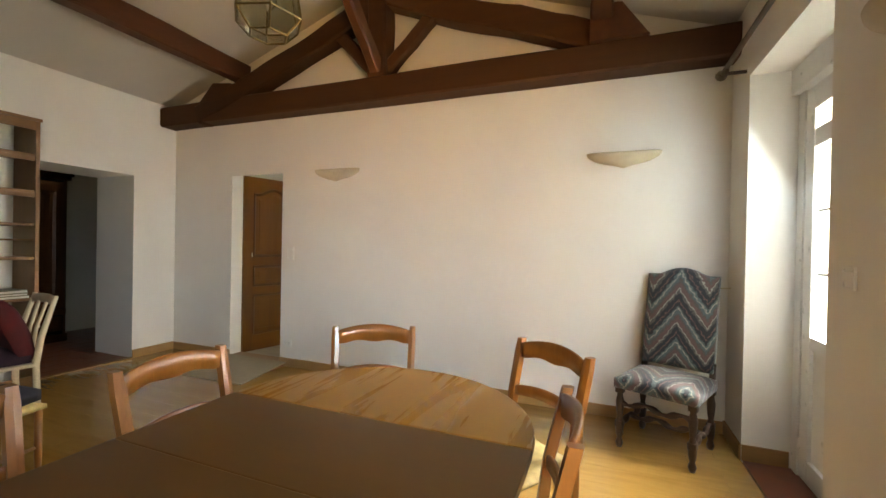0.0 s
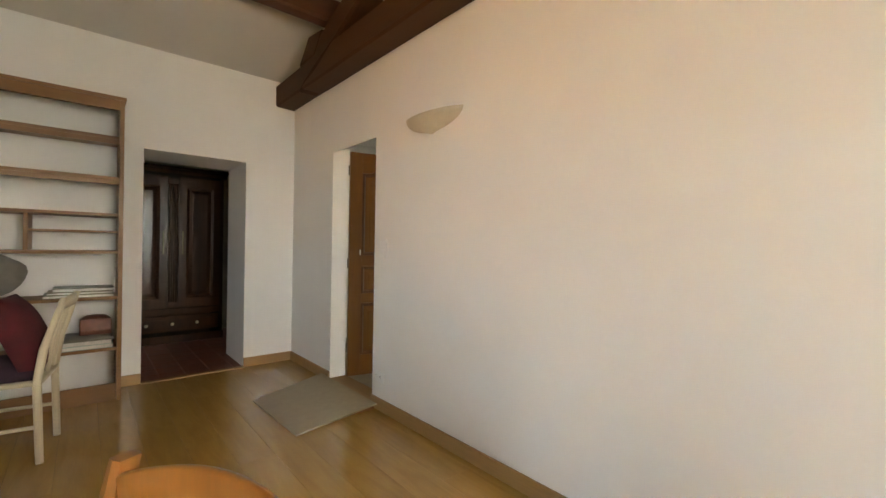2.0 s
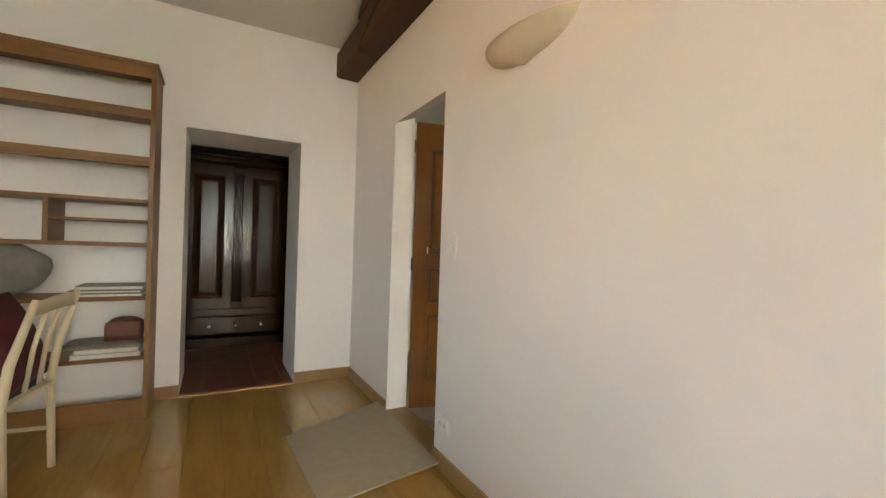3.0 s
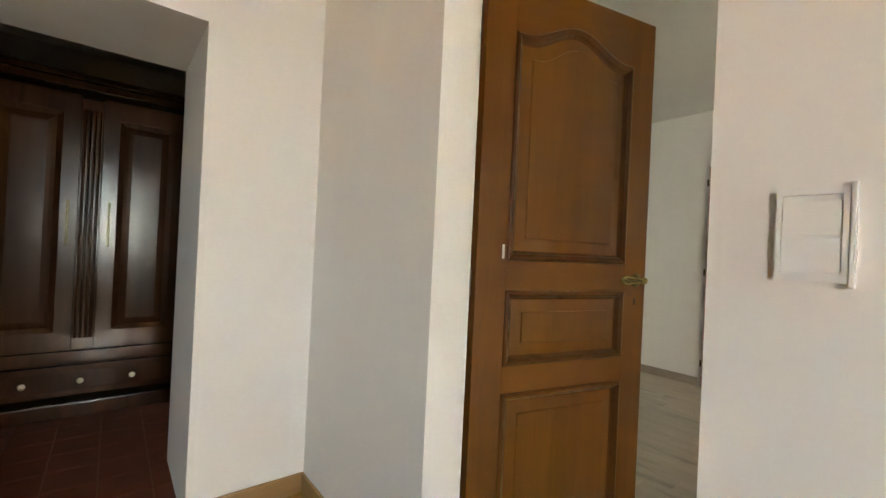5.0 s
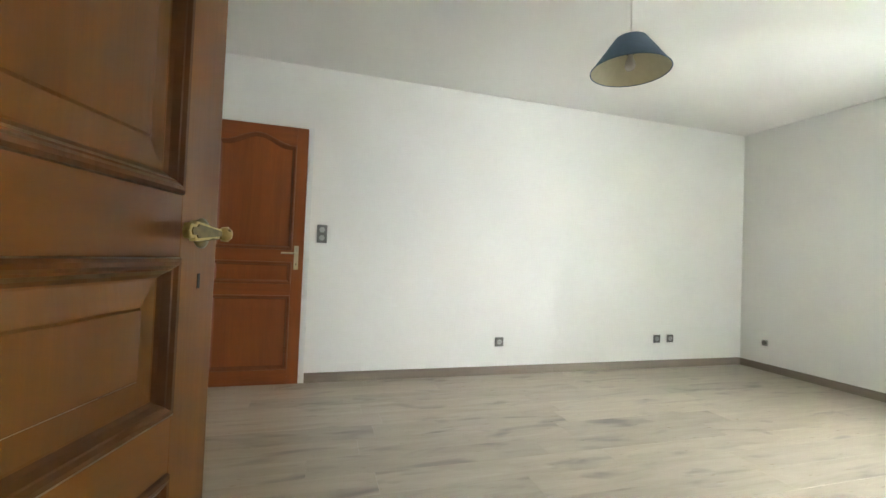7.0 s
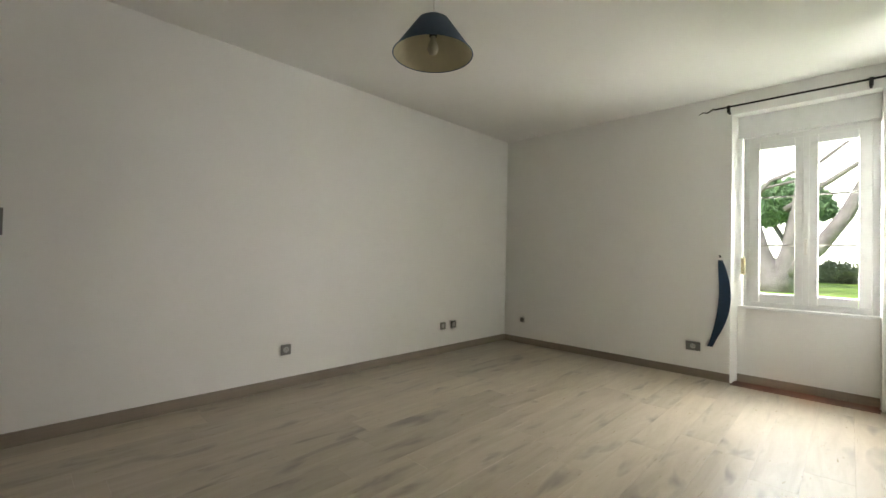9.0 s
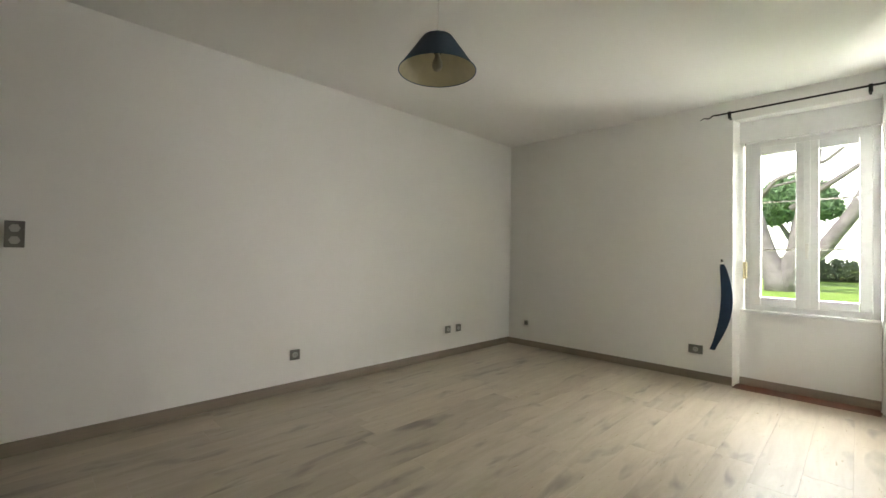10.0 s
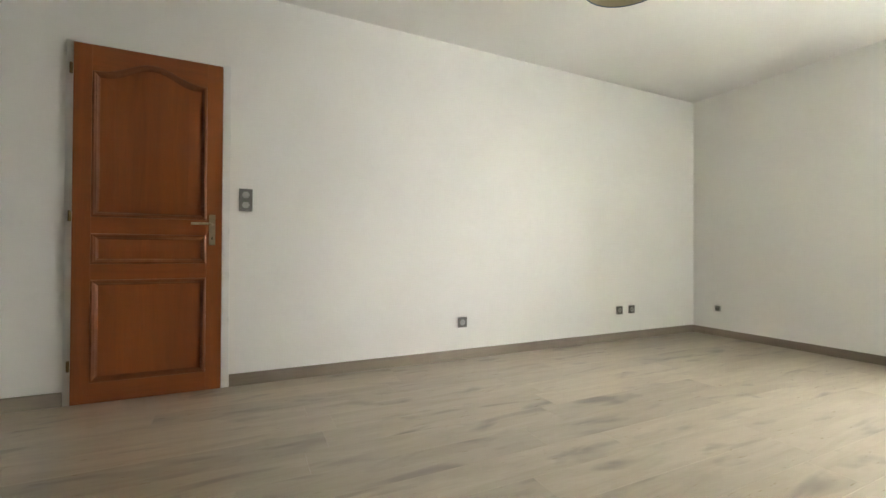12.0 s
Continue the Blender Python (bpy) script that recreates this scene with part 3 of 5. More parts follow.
def panel_door(ob, w, h, t, stile, rails, materials, arch=0.05, raised=True):
    """Leaf from x = 0 to w, its face at y = 0 and back at y = t. rails: [(z0, z1), ...] from below; panels lie between them."""
    sv, rh, pn, mo = materials
    for x0, x1 in ((0, stile), (w - stile, w)):
        part("stile", one_box(x0, x1, 0, t, 0, h, 0.002), sv, ob)
    for i, (z0, z1) in enumerate(rails):
        if i == len(rails) - 1:
            low = arch_top(stile, w - stile, z0, arch)
            part("top_rail", prism(bmesh.new(), [(stile, z1), (w - stile, z1)] + low, "y", 0, t), rh, ob)
        else:
            part("rail", one_box(stile, w - stile, 0, t, z0, z1), rh, ob)
    for i in range(len(rails) - 1):
        z0, z1 = rails[i][1], rails[i + 1][0]
        last = i == len(rails) - 2

        def loop(inset, y):
            pts = [(stile + inset, z0 + inset), (w - stile - inset, z0 + inset)]
            head = arch_top(stile + inset, w - stile - inset, z1 - inset, arch) if last else [(w - stile - inset, z1 - inset), (stile + inset, z1 - inset)]
            return [Vector((x, y, z)) for x, z in pts + head]
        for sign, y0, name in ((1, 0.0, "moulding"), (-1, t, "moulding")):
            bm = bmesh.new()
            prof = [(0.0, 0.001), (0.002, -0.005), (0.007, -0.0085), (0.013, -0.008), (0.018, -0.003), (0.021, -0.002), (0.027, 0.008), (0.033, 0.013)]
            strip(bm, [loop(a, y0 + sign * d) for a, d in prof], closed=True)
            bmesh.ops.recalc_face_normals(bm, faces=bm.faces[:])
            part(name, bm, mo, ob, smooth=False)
        bm = bmesh.new()
        rows = [loop(0.031, 0.0125), loop(0.036, 0.0130), loop(0.074, 0.0085), loop(0.077, 0.0045), loop(0.10, 0.004)]
        rows2 = [loop(0.10, t - 0.004), loop(0.077, t - 0.0045), loop(0.074, t - 0.0085), loop(0.036, t - 0.0130), loop(0.031, t - 0.0125)]
        if not raised:
            rows = [loop(0.031, 0.0125), loop(0.036, 0.0130), loop(0.10, 0.010)]
        vs = strip(bm, rows, closed=True)
        bm.faces.new(vs[-1])
        vs = strip(bm, rows2, closed=True)
        bm.faces.new(vs[0])
        bmesh.ops.recalc_face_normals(bm, faces=bm.faces[:])
        part("panel", bm, pn, ob)


door = thing("door_1", pose(0.93, 0.172, 0.012, 0, 0, 76), "varnished brown panelled wooden door standing open into the bedroom", "door", "", "structure")
panel_door(door, 0.77, 2.075, 0.038, 0.115, [(0, 0.19), (0.675, 0.765), (1.02, 1.12), (1.885, 2.075)], (DOOR_V, DOOR_H, DOOR_P, DOOR_M), 0.075)


def lever(parent, x, z, side, y0):
    """A brass lever on a round rose; side -1 points out of the front face."""
    rose = part("rose", lathe(bmesh.new(), [(0.026, 0), (0.027, 0.003), (0.022, 0.006), (0.016, 0.007), (0.013, 0.010), (0.010, 0.030)], 24, pose(x, y0, z, 90 if side < 0 else -90)), BRASS_DARK, parent, "tarnished brass rose", True)
    bm = bmesh.new()
    y = y0 + side * 0.036
    outline = [(0.004, -0.008), (0.004, 0.008), (-0.03, 0.0095), (-0.07, 0.0145), (-0.088, 0.016), (-0.094, 0.011), (-0.104, 0.012), (-0.110, 0.0), (-0.104, -0.012), (-0.094, -0.011), (-0.088, -0.016), (-0.07, -0.0145), (-0.03, -0.0095)]
    prism(bm, [(x + a, z + c) for a, c in outline], "y", y - 0.006, y + 0.006, 0.0025)
    lev = part("handle", bm, BRASS, parent, "polished brass lever handle")
    bm = bmesh.new()
    inner = [(-0.012, -0.004), (-0.012, 0.004), (-0.07, 0.0095), (-0.086, 0.011), (-0.090, 0.006), (-0.101, 0.006), (-0.104, 0.0), (-0.101, -0.006), (-0.090, -0.006), (-0.086, -0.011), (-0.07, -0.0095)]
    prism(bm, [(x + a, z + c) for a, c in inner], "y", y + side * 0.0055, y + side * 0.0078)
    part("inlay", bm, BRASS_DARK, lev)
    part("knob", lathe(bmesh.new(), [(0.008, -0.003), (0.0125, 0.002), (0.0135, 0.010), (0.009, 0.016), (0.004, 0.018)], 14, pose(x, y, z, 90 if side < 0 else -90)), BRASS, lev, "", True)


lever(door, 0.715, 1.062, -1, 0.0)
part("keyhole", one_box(0.711, 0.719, -0.001, 0.002, 0.965, 0.991), DARK_HOLE, door)
part("patch", one_box(0.096, 0.105, -0.002, 0.001, 1.125, 1.172, 0.001), WHITE_PLASTIC, door, "pale putty patch on the stile")
for z in (0.22, 1.0, 1.86):
    part("hinge", lathe(bmesh.new(), [(0.007, 0), (0.007, 0.09)], 10, pose(-0.006, 0.030, z)), STEEL, door)

orange = thing("door_2", pose(0.426, YB - 0.040, 0.008), "closed orange-brown panelled wooden door in the bedroom wall", "door", "", "structure")
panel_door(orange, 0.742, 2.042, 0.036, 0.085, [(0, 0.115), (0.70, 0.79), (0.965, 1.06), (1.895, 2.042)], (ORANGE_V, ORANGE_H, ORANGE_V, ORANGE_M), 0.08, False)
plate = part("plate", one_box(0.672, 0.706, -0.004, 0, 0.905, 1.095, 0.0015), NICKEL, orange, "pale gilt long door plate")
part("handle", tube(bmesh.new(), [(0.689, 0, 1.035), (0.689, -0.045, 1.035), (0.675, -0.05, 1.036), (0.58, -0.048, 1.036)], 0.0075, 10), NICKEL, orange, "slim lever handle", True)
part("keyhole", one_box(0.686, 0.692, -0.0045, -0.002, 0.94, 0.955), DARK_HOLE, plate)
for z in (0.19, 1.03, 1.86):
    part("hinge", lathe(bmesh.new(), [(0.008, 0), (0.008, 0.06)], 10, pose(-0.008, -0.004, z)), BRASS_DARK, orange)
for spec in ((0.385, 0.424, YB - 0.012, YB, 0, 2.07), (1.171, 1.212, YB - 0.012, YB, 0, 2.07), (0.424, 1.171, YB - 0.012, YB, 2.052, 2.07)):
    structure(part("trim", one_box(*spec, 0.002), PVC), "white painted door lining", "door frame")
strike = thing("strike_plate", pose(0, 0, 0), "dark steel strike plate let into the door reveal", "strike plate", "", "structure")
part("lip", one_box(1.641, 1.6478, 0.132, 0.149, 1.07, 1.096, 0.002), STEEL, strike)
part("mortise_plate", one_box(1.6462, 1.6478, 0.119, 0.128, 0.975, 1.015, 0.0005), GREY_LIGHT, strike)


def casement(name, y0, y1, z0, z1, x, bars, label, lower=0.0, handle_at=None, stile=0.075, transom=0.0):
    """A white two-leaf window or door in the plane x: outer frame, two leaves with panes and bars."""
    win = thing(name, pose(0, 0, 0), label, "window", "", "structure")
    f = 0.045
    fr = bmesh.new()
    for s in ((y0, y0 + f, z0, z1), (y1 - f, y1, z0, z1), (y0 + f, y1 - f, z0, z0 + f), (y0 + f, y1 - f, z1 - f, z1)):
        box(fr, x, x + 0.07, s[0], s[1], s[2], s[3], 0.004)
    part("window_frame", fr, PVC, win)
    ym = (y0 + y1) / 2
    for a, c in ((y0 + f, ym), (ym, y1 - f)):
        leaf = bmesh.new()
        w, xa, xb = stile, x - 0.018, x + 0.05
        z2, z3 = z0 + f, z1 - f
        for s in ((a, a + w, z2, z3), (c - w, c, z2, z3), (a + w, c - w, z2, z2 + w), (a + w, c - w, z3 - w, z3)):
            box(leaf, xa, xb, s[0] + 0.001, s[1] - 0.001, s[2], s[3], 0.006)
        leaf = part("leaf", leaf, PVC, win)
        low = z2 + w
        if lower:
            part("lower_panel", boxes((xa + 0.02, xb - 0.02, a + w, c - w, low, lower), (xa + 0.005, xb - 0.005, a + w, c - w, lower, lower + 0.07), bevel=0.004), PVC, leaf)
            low = lower + 0.07
        top = z3 - w
        part("pane", one_box(x + 0.014, x + 0.018, a + w, c - w, low, top), PANE, leaf).visible_shadow = False
        if transom:
            part("transom", one_box(xa + 0.004, xb - 0.004, a + w, c - w, transom - 0.05, transom + 0.05, 0.006), PVC, leaf)
            top = transom - 0.05
        for k in range(1, bars + 1):
            z = low + (top - low) * k / (bars + 1)
            part("glazing_bar", one_box(x + 0.011, x + 0.021, a + w, c - w, z - 0.007, z + 0.007, 0.001), GREY_LIGHT, leaf)
    part("cover_strip", one_box(x - 0.026, x - 0.018, ym - 0.02, ym + 0.02, z0 + f, z1 - f, 0.003), PVC, win)
    hz = handle_at or (z0 + z1) / 2
    part("handle", boxes((x - 0.034, x - 0.026, ym - 0.013, ym + 0.013, hz - 0.03, hz + 0.03), (x - 0.055, x - 0.034, ym - 0.008, ym + 0.008, hz - 0.008, hz + 0.008), (x - 0.062, x - 0.05, ym - 0.009, ym + 0.009, hz - 0.10, hz + 0.008), bevel=0.003), WHITE_PLASTIC, win)
    for z in (z0 + 0.2, z1 - 0.2):
        for y in (y0 + 0.02, y1 - 0.02):
            part("hinge", one_box(x - 0.012, x, y - 0.012, y + 0.012, z - 0.03, z + 0.03, 0.004), PVC, win)
    return win


casement("window_1", 0.204, 1.068, 0.685, 2.195, 6.02, 2, "white two-leaf casement window looking onto the lawn", 0, 1.25)
structure(part("shutter_box", one_box(5.985, 6.19, 0.202, 1.112, 2.2, 2.398, 0.004), PVC), "white roller shutter box above the window", "shutter box")
structure(part("window_sill", one_box(5.955, 6.05, 0.204, 1.068, 0.66, 0.683, 0.004), PVC), "white window board", "window sill")
casement("french_window_1", -1.418, -0.472, 0.004, 2.25, 5.95, 2, "white glazed two-leaf french window", 0.77, 1.1, 0.10, 1.945)
structure(part("trim", one_box(5.90, 6.1, -1.418, -0.39, 2.255, 2.40), PVC), "white lintel box above the french window", "window head")
structure(part("trim", one_box(5.94, 6.1, -0.470, -0.388, 0.004, 2.255), PVC), "white window side lining", "window frame")
casement("french_window_2", -4.80, -3.50, 0.004, 2.38, 5.95, 2, "white glazed two-leaf french window", 0.72, 1.1)

# ---- living room things ----
table = thing("dining_table", pose(0, 0, 0), "long round-ended varnished wooden dining table with extension leaves", "table")
TX, TW, TY, TZ = 4.16, 0.54, -2.36, 0.76


def end_outline(sign, y, n=24):
    return [(TX + TW * math.cos(math.pi * i / n), y + sign * TW * math.sin(math.pi * i / n)) for i in range(n + 1)]


part("tabletop", prism(bmesh.new(), end_outline(1, TY), "z", TZ - 0.028, TZ, 0.006), TABLE_WOOD, table, "honey varnished half-round table end")
for k in range(3):
    part("leaf", prism(bmesh.new(), [(TX - TW, TY - 0.4 * k - 0.4), (TX + TW, TY - 0.4 * k - 0.4), (TX + TW, TY - 0.4 * k - 0.002), (TX - TW, TY - 0.4 * k - 0.002)], "z", TZ - 0.027, TZ - 0.0005, 0.003), TABLE_DARK, table, "darker brown extension leaf")
part("tabletop", prism(bmesh.new(), end_outline(-1, TY - 1.202), "z", TZ - 0.028, TZ, 0.006), TABLE_WOOD, table, "honey varnished half-round table end")
part("apron", boxes((TX - 0.42, TX + 0.42, TY - 1.5, TY - 1.475, TZ - 0.11, TZ - 0.029), (TX - 0.42, TX + 0.42, TY + 0.275, TY + 0.30, TZ - 0.11, TZ - 0.029),
                    (TX - 0.42, TX - 0.395, TY - 1.475, TY + 0.275, TZ - 0.11, TZ - 0.029), (TX + 0.395, TX + 0.42, TY - 1.475, TY + 0.275, TZ - 0.11, TZ - 0.029)), CHAIR_WOOD, table)
for y in (TY - 0.15, TY - 1.05):
    part("column", lathe(bmesh.new(), [(0.05, 0.10), (0.075, 0.14), (0.06, 0.2), (0.085, 0.34), (0.06, 0.5), (0.045, 0.56), (0.07, 0.62), (0.07, 0.731)], 20, pose(TX, y, 0)), CHAIR_WOOD, table, "", True)
    part("foot", boxes((TX - 0.32, TX + 0.32, y - 0.035, y + 0.035, 0.0, 0.10), bevel=0.015), CHAIR_WOOD, table)


def curved_slat(bm, half, y_end, bow, z0, z1, t, arch=0.0, wave=0.0, n=14):
    """A back slat bent backwards between two posts, with a cambered top and a shaped lower edge."""
    rows = []
    for i in range(n + 1):
        s = -1 + 2 * i / n
        y = y_end - bow * (1 - s * s)
        zt = z1 + arch * (1 - s * s)
        zb = z0 + arch * 0.6 * (1 - s * s) - wave * (math.cos(math.pi * s * 2.0) * 0.5 + 0.5) * (1 - abs(s)) ** 0.3
        rows.append([(s * half, y - t / 2, zb), (s * half, y + t / 2, zb), (s * half, y + t / 2, zt - 0.004), (s * half, y, zt), (s * half, y - t / 2, zt - 0.004)])
    vs = strip(bm, rows, closed=True)
    bm.faces.new(vs[0][::-1])
    bm.faces.new(vs[-1])
    bmesh.ops.recalc_face_normals(bm, faces=bm.faces[:])
    return bm


def ladder_chair(m):
    ch = thing("dining_chair", m, "cherry-stained ladder-back chair with a straw rush seat at the dining table", "chair", "chairs round the table")
    for s in (-1, 1):
        x = 0.195 * s
        pts = [(x, -0.19, 0.0), (x, -0.185, 0.44), (x * 1.02, -0.205, 0.62), (x * 1.06, -0.262, 0.862)]
        bm = bmesh.new()
        rows = []
        for k in range(13):
            f = k / 12 * 3
            i = min(int(f), 2)
            p = Vector(pts[i]).lerp(Vector(pts[i + 1]), f - i)
            w = 0.019 if k < 12 else 0.015
            d = 0.016
            rows.append([p + Vector(o) for o in ((-w, -d, 0), (0, -d - 0.004, 0), (w, -d, 0), (w, d, 0), (0, d + 0.004, 0), (-w, d, 0))])
        vs = strip(bm, rows, closed=True)
        bm.faces.new(vs[0][::-1])
        bm.faces.new(vs[-1])
        bmesh.ops.recalc_face_normals(bm, faces=bm.faces[:])
        part("back_post", bm, CHAIR_WOOD, ch)
        part("leg", lathe(bmesh.new(), [(0.014, 0), (0.02, 0.05), (0.017, 0.25), (0.021, 0.40), (0.021, 0.455)], 12, pose(0.20 * s, 0.20, 0)), CHAIR_WOOD, ch, "", True)
        part("stretcher", tube(bmesh.new(), [(0.195 * s, -0.18, 0.18), (0.20 * s, 0.20, 0.18)], 0.011, 8), CHAIR_WOOD, ch, "", True)
    part("stretcher", tube(bmesh.new(), [(-0.19, 0.20, 0.24), (0.19, 0.20, 0.24)], 0.012, 8), CHAIR_WOOD, ch, "", True)
    part("top_slat", curved_slat(bmesh.new(), 0.19, -0.248, 0.035, 0.775, 0.845, 0.02, 0.028, 0.014), CHAIR_WOOD, ch, "", True)
    part("lower_slat", curved_slat(bmesh.new(), 0.185, -0.206, 0.03, 0.60, 0.645, 0.018, 0.02, 0.0), CHAIR_WOOD, ch, "", True)
    bm = bmesh.new()
    rows = []
    n = 16
    for j in range(n + 1):
        row = []
        for i in range(n + 1):
            u, v = -1 + 2 * i / n, -1 + 2 * j / n
            dip = 0.014 * (1 - u * u) * (1 - v * v)
            ridge = 0.003 * math.sin(60 * max(abs(u), abs(v)))
            row.append((u * (0.205 + 0.01 * (v + 1)), v * 0.205, 0.458 - dip + ridge - 0.02 * max(abs(u), abs(v)) ** 8))
        rows.append(row)
    strip(bm, rows)
    r = bmesh.ops.extrude_face_region(bm, geom=bm.faces[:])
    for v in r["geom"]:
        if isinstance(v, bmesh.types.BMVert):
            v.co.z = 0.425
    bmesh.ops.recalc_face_normals(bm, faces=bm.faces[:])
    part("seat", bm, RUSH, ch, "woven straw rush seat", True)
    return ch


first = ladder_chair(pose(3.825, -1.765, 0, 0, 0, -154))
for x, y, rz in ((4.50, -1.775, 142), (3.60, -2.39, -90), (4.535, -2.34, 97), (3.46, -3.03, -93)):
    copy_thing(first, pose(x, y, 0, 0, 0, rz))

# upholstered high-back chair
hb = thing("upholstered_chair", pose(5.262, -0.40, 0, 0, 0, 156), "high-back chair in zigzag flame-stitch tapestry on dark carved legs", "chair")
BONE = [(0, 0.016), (0.03, 0.024), (0.06, 0.015), (0.09, 0.023), (0.15, 0.026), (0.20, 0.016), (0.24, 0.022), (0.30, 0.026), (0.35, 0.017), (0.40, 0.022)]


def bone_leg(x, y):
    bm = bmesh.new()
    bm2 = lathe(bm, [(r, z) for z, r in BONE], 14, pose(x, y, 0))
    box(bm2, x - 0.024, x + 0.024, y - 0.024, y + 0.024, 0.135, 0.175, 0.005)
    box(bm2, x - 0.025, x + 0.025, y - 0.025, y + 0.025, 0.36, 0.43, 0.005)
    return bm2


def bone_rail(p, q):
    p, q = Vector(p), Vector(q)
    n = 18
    pts = [p.lerp(q, i / n) + Vector((0, 0, 0.014 * math.sin(i / n * math.pi * 4))) for i in range(n + 1)]
    return tube(bmesh.new(), pts, [0.016 + 0.006 * math.cos(i / n * math.pi * 8) for i in range(n + 1)], 10)


for x in (-0.215, 0.215):
    for y in (-0.205, 0.205):
        part("leg", bone_leg(x, y), OLD_LEG, hb, "", True)
    part("stretcher", bone_rail((x, -0.2, 0.155), (x, 0.2, 0.155)), OLD_LEG, hb, "", True)
part("stretcher", bone_rail((-0.21, 0.0, 0.155), (0.21, 0.0, 0.155)), OLD_LEG, hb, "", True)
part("stretcher", bone_rail((-0.21, 0.205, 0.30), (0.21, 0.205, 0.30)), OLD_LEG, hb, "", True)


def cushion(bm, x0, x1, y0, y1, z0, z1, n=14, puff=0.03):
    def dome(u, v):
        return puff * (1 - abs(u) ** 3) * (1 - abs(v) ** 3)
    top, low = [], []
    for j in range(n + 1):
        a, c = [], []
        for i in range(n + 1):
            u, v = -1 + 2 * i / n, -1 + 2 * j / n
            e = 0.012 * max(abs(u), abs(v)) ** 10
            x, y = x0 + (u + 1) / 2 * (x1 - x0), y0 + (v + 1) / 2 * (y1 - y0)
            a.append((x, y, z1 + dome(u, v) - e))
            c.append((x, y, z0))
        top.append(a)
        low.append(c)
    strip(bm, top)
    strip(bm, low)
    edge = lambda g: [g[0][i] for i in range(n + 1)] + [g[j][n] for j in range(1, n + 1)] + [g[n][i] for i in range(n - 1, -1, -1)] + [g[j][0] for j in range(n - 1, 0, -1)]
    strip(bm, [edge(top), edge(low)], closed=True)
    bmesh.ops.remove_doubles(bm, verts=bm.verts[:], dist=0.0005)
    bmesh.ops.recalc_face_normals(bm, faces=bm.faces[:])
    return bm


part("seat", cushion(bmesh.new(), -0.245, 0.245, -0.225, 0.24, 0.395, 0.468, 16, 0.035), TAPESTRY, hb, "padded tapestry seat", True)
bm = bmesh.new()
rows_f, rows_b = [], []
NB = 20
for j in range(NB + 1):
    v = j / NB
    a, c = [], []
    for i in range(NB + 1):
        u = -1 + 2 * i / NB
        crown = 0.05 * max(0.0, math.cos(u * math.pi / 1.3)) - 0.0
        z = 0.50 + v * (0.635 + (crown if u * u < 0.43 else 0.0))
        lean = -0.215 - 0.11 * v
        puff = 0.028 * (1 - abs(u) ** 4) * (1 - abs(2 * v - 1) ** 4)
        a.append((u * 0.225, lean + 0.03 + puff, z))
        c.append((u * 0.225, lean - 0.025, z))
    rows_f.append(a)
    rows_b.append(c)
strip(bm, rows_f)
strip(bm, rows_b)
ring = lambda g: g[0] + [g[j][NB] for j in range(1, NB + 1)] + g[NB][-2::-1] + [g[j][0] for j in range(NB - 1, 0, -1)]
strip(bm, [ring(rows_f), ring(rows_b)], closed=True)
bmesh.ops.remove_doubles(bm, verts=bm.verts[:], dist=0.0005)
bmesh.ops.recalc_face_normals(bm, faces=bm.faces[:])
part("backrest", bm, TAPESTRY, hb, "padded tapestry backrest with a crowned top", True)
for x in (-0.215, 0.215):
    part("back_post", bar(bmesh.new(), (x, -0.212, 0.40), (x, -0.235, 0.56), 0.035, 0.035, 0.006), OLD_LEG, hb)

# wall lamps: shallow plaster shells


def shell_lamp(x, z):
    ob = thing("wall_lamp", pose(x, 0, z), "pale plaster half-bowl uplighter fixed to the cream wall", "wall lamp", "wall lamps")
    bm = bmesh.new()
    outer, inner = [], []
    n = 28
    for k in range(7):
        f = k / 6
        a, c = [], []
        for i in range(n + 1):
            s = -1 + 2 * i / n
            half = 0.27 * (0.15 + 0.85 * math.sin(f * math.pi / 2) ** 0.8)
            x2 = s * half
            dep = 0.13 * (0.12 + 0.88 * math.sin(f * math.pi / 2)) * (1 - abs(s) ** 2.2) ** 0.75
            z2 = -0.10 + 0.10 * f ** 1.3 + 0.022 * abs(s) ** 2
            a.append((x2, -dep, z2))
            c.append((x2 * 0.96, -max(dep - 0.007, 0.0), z2 + 0.006))
        outer.append(a)
        inner.append(c)
    strip(bm, outer + inner[::-1])
    bmesh.ops.recalc_face_normals(bm, faces=bm.faces[:])
    part("bowl", bm, PLASTER_LAMP, ob, "", True)
    part("lamp_holder", lathe(bmesh.new(), [(0.02, 0), (0.02, 0.05), (0.015, 0.055)], 12, pose(0, -0.05, -0.07)), WHITE_PLASTIC, ob)
    return ob


lamp_a = shell_lamp(2.34, 2.035)
copy_thing(lamp_a, pose(4.985, 0, 2.035))
copy_thing(lamp_a, pose(XR, -1.99, 2.035, 0, 0, -90))


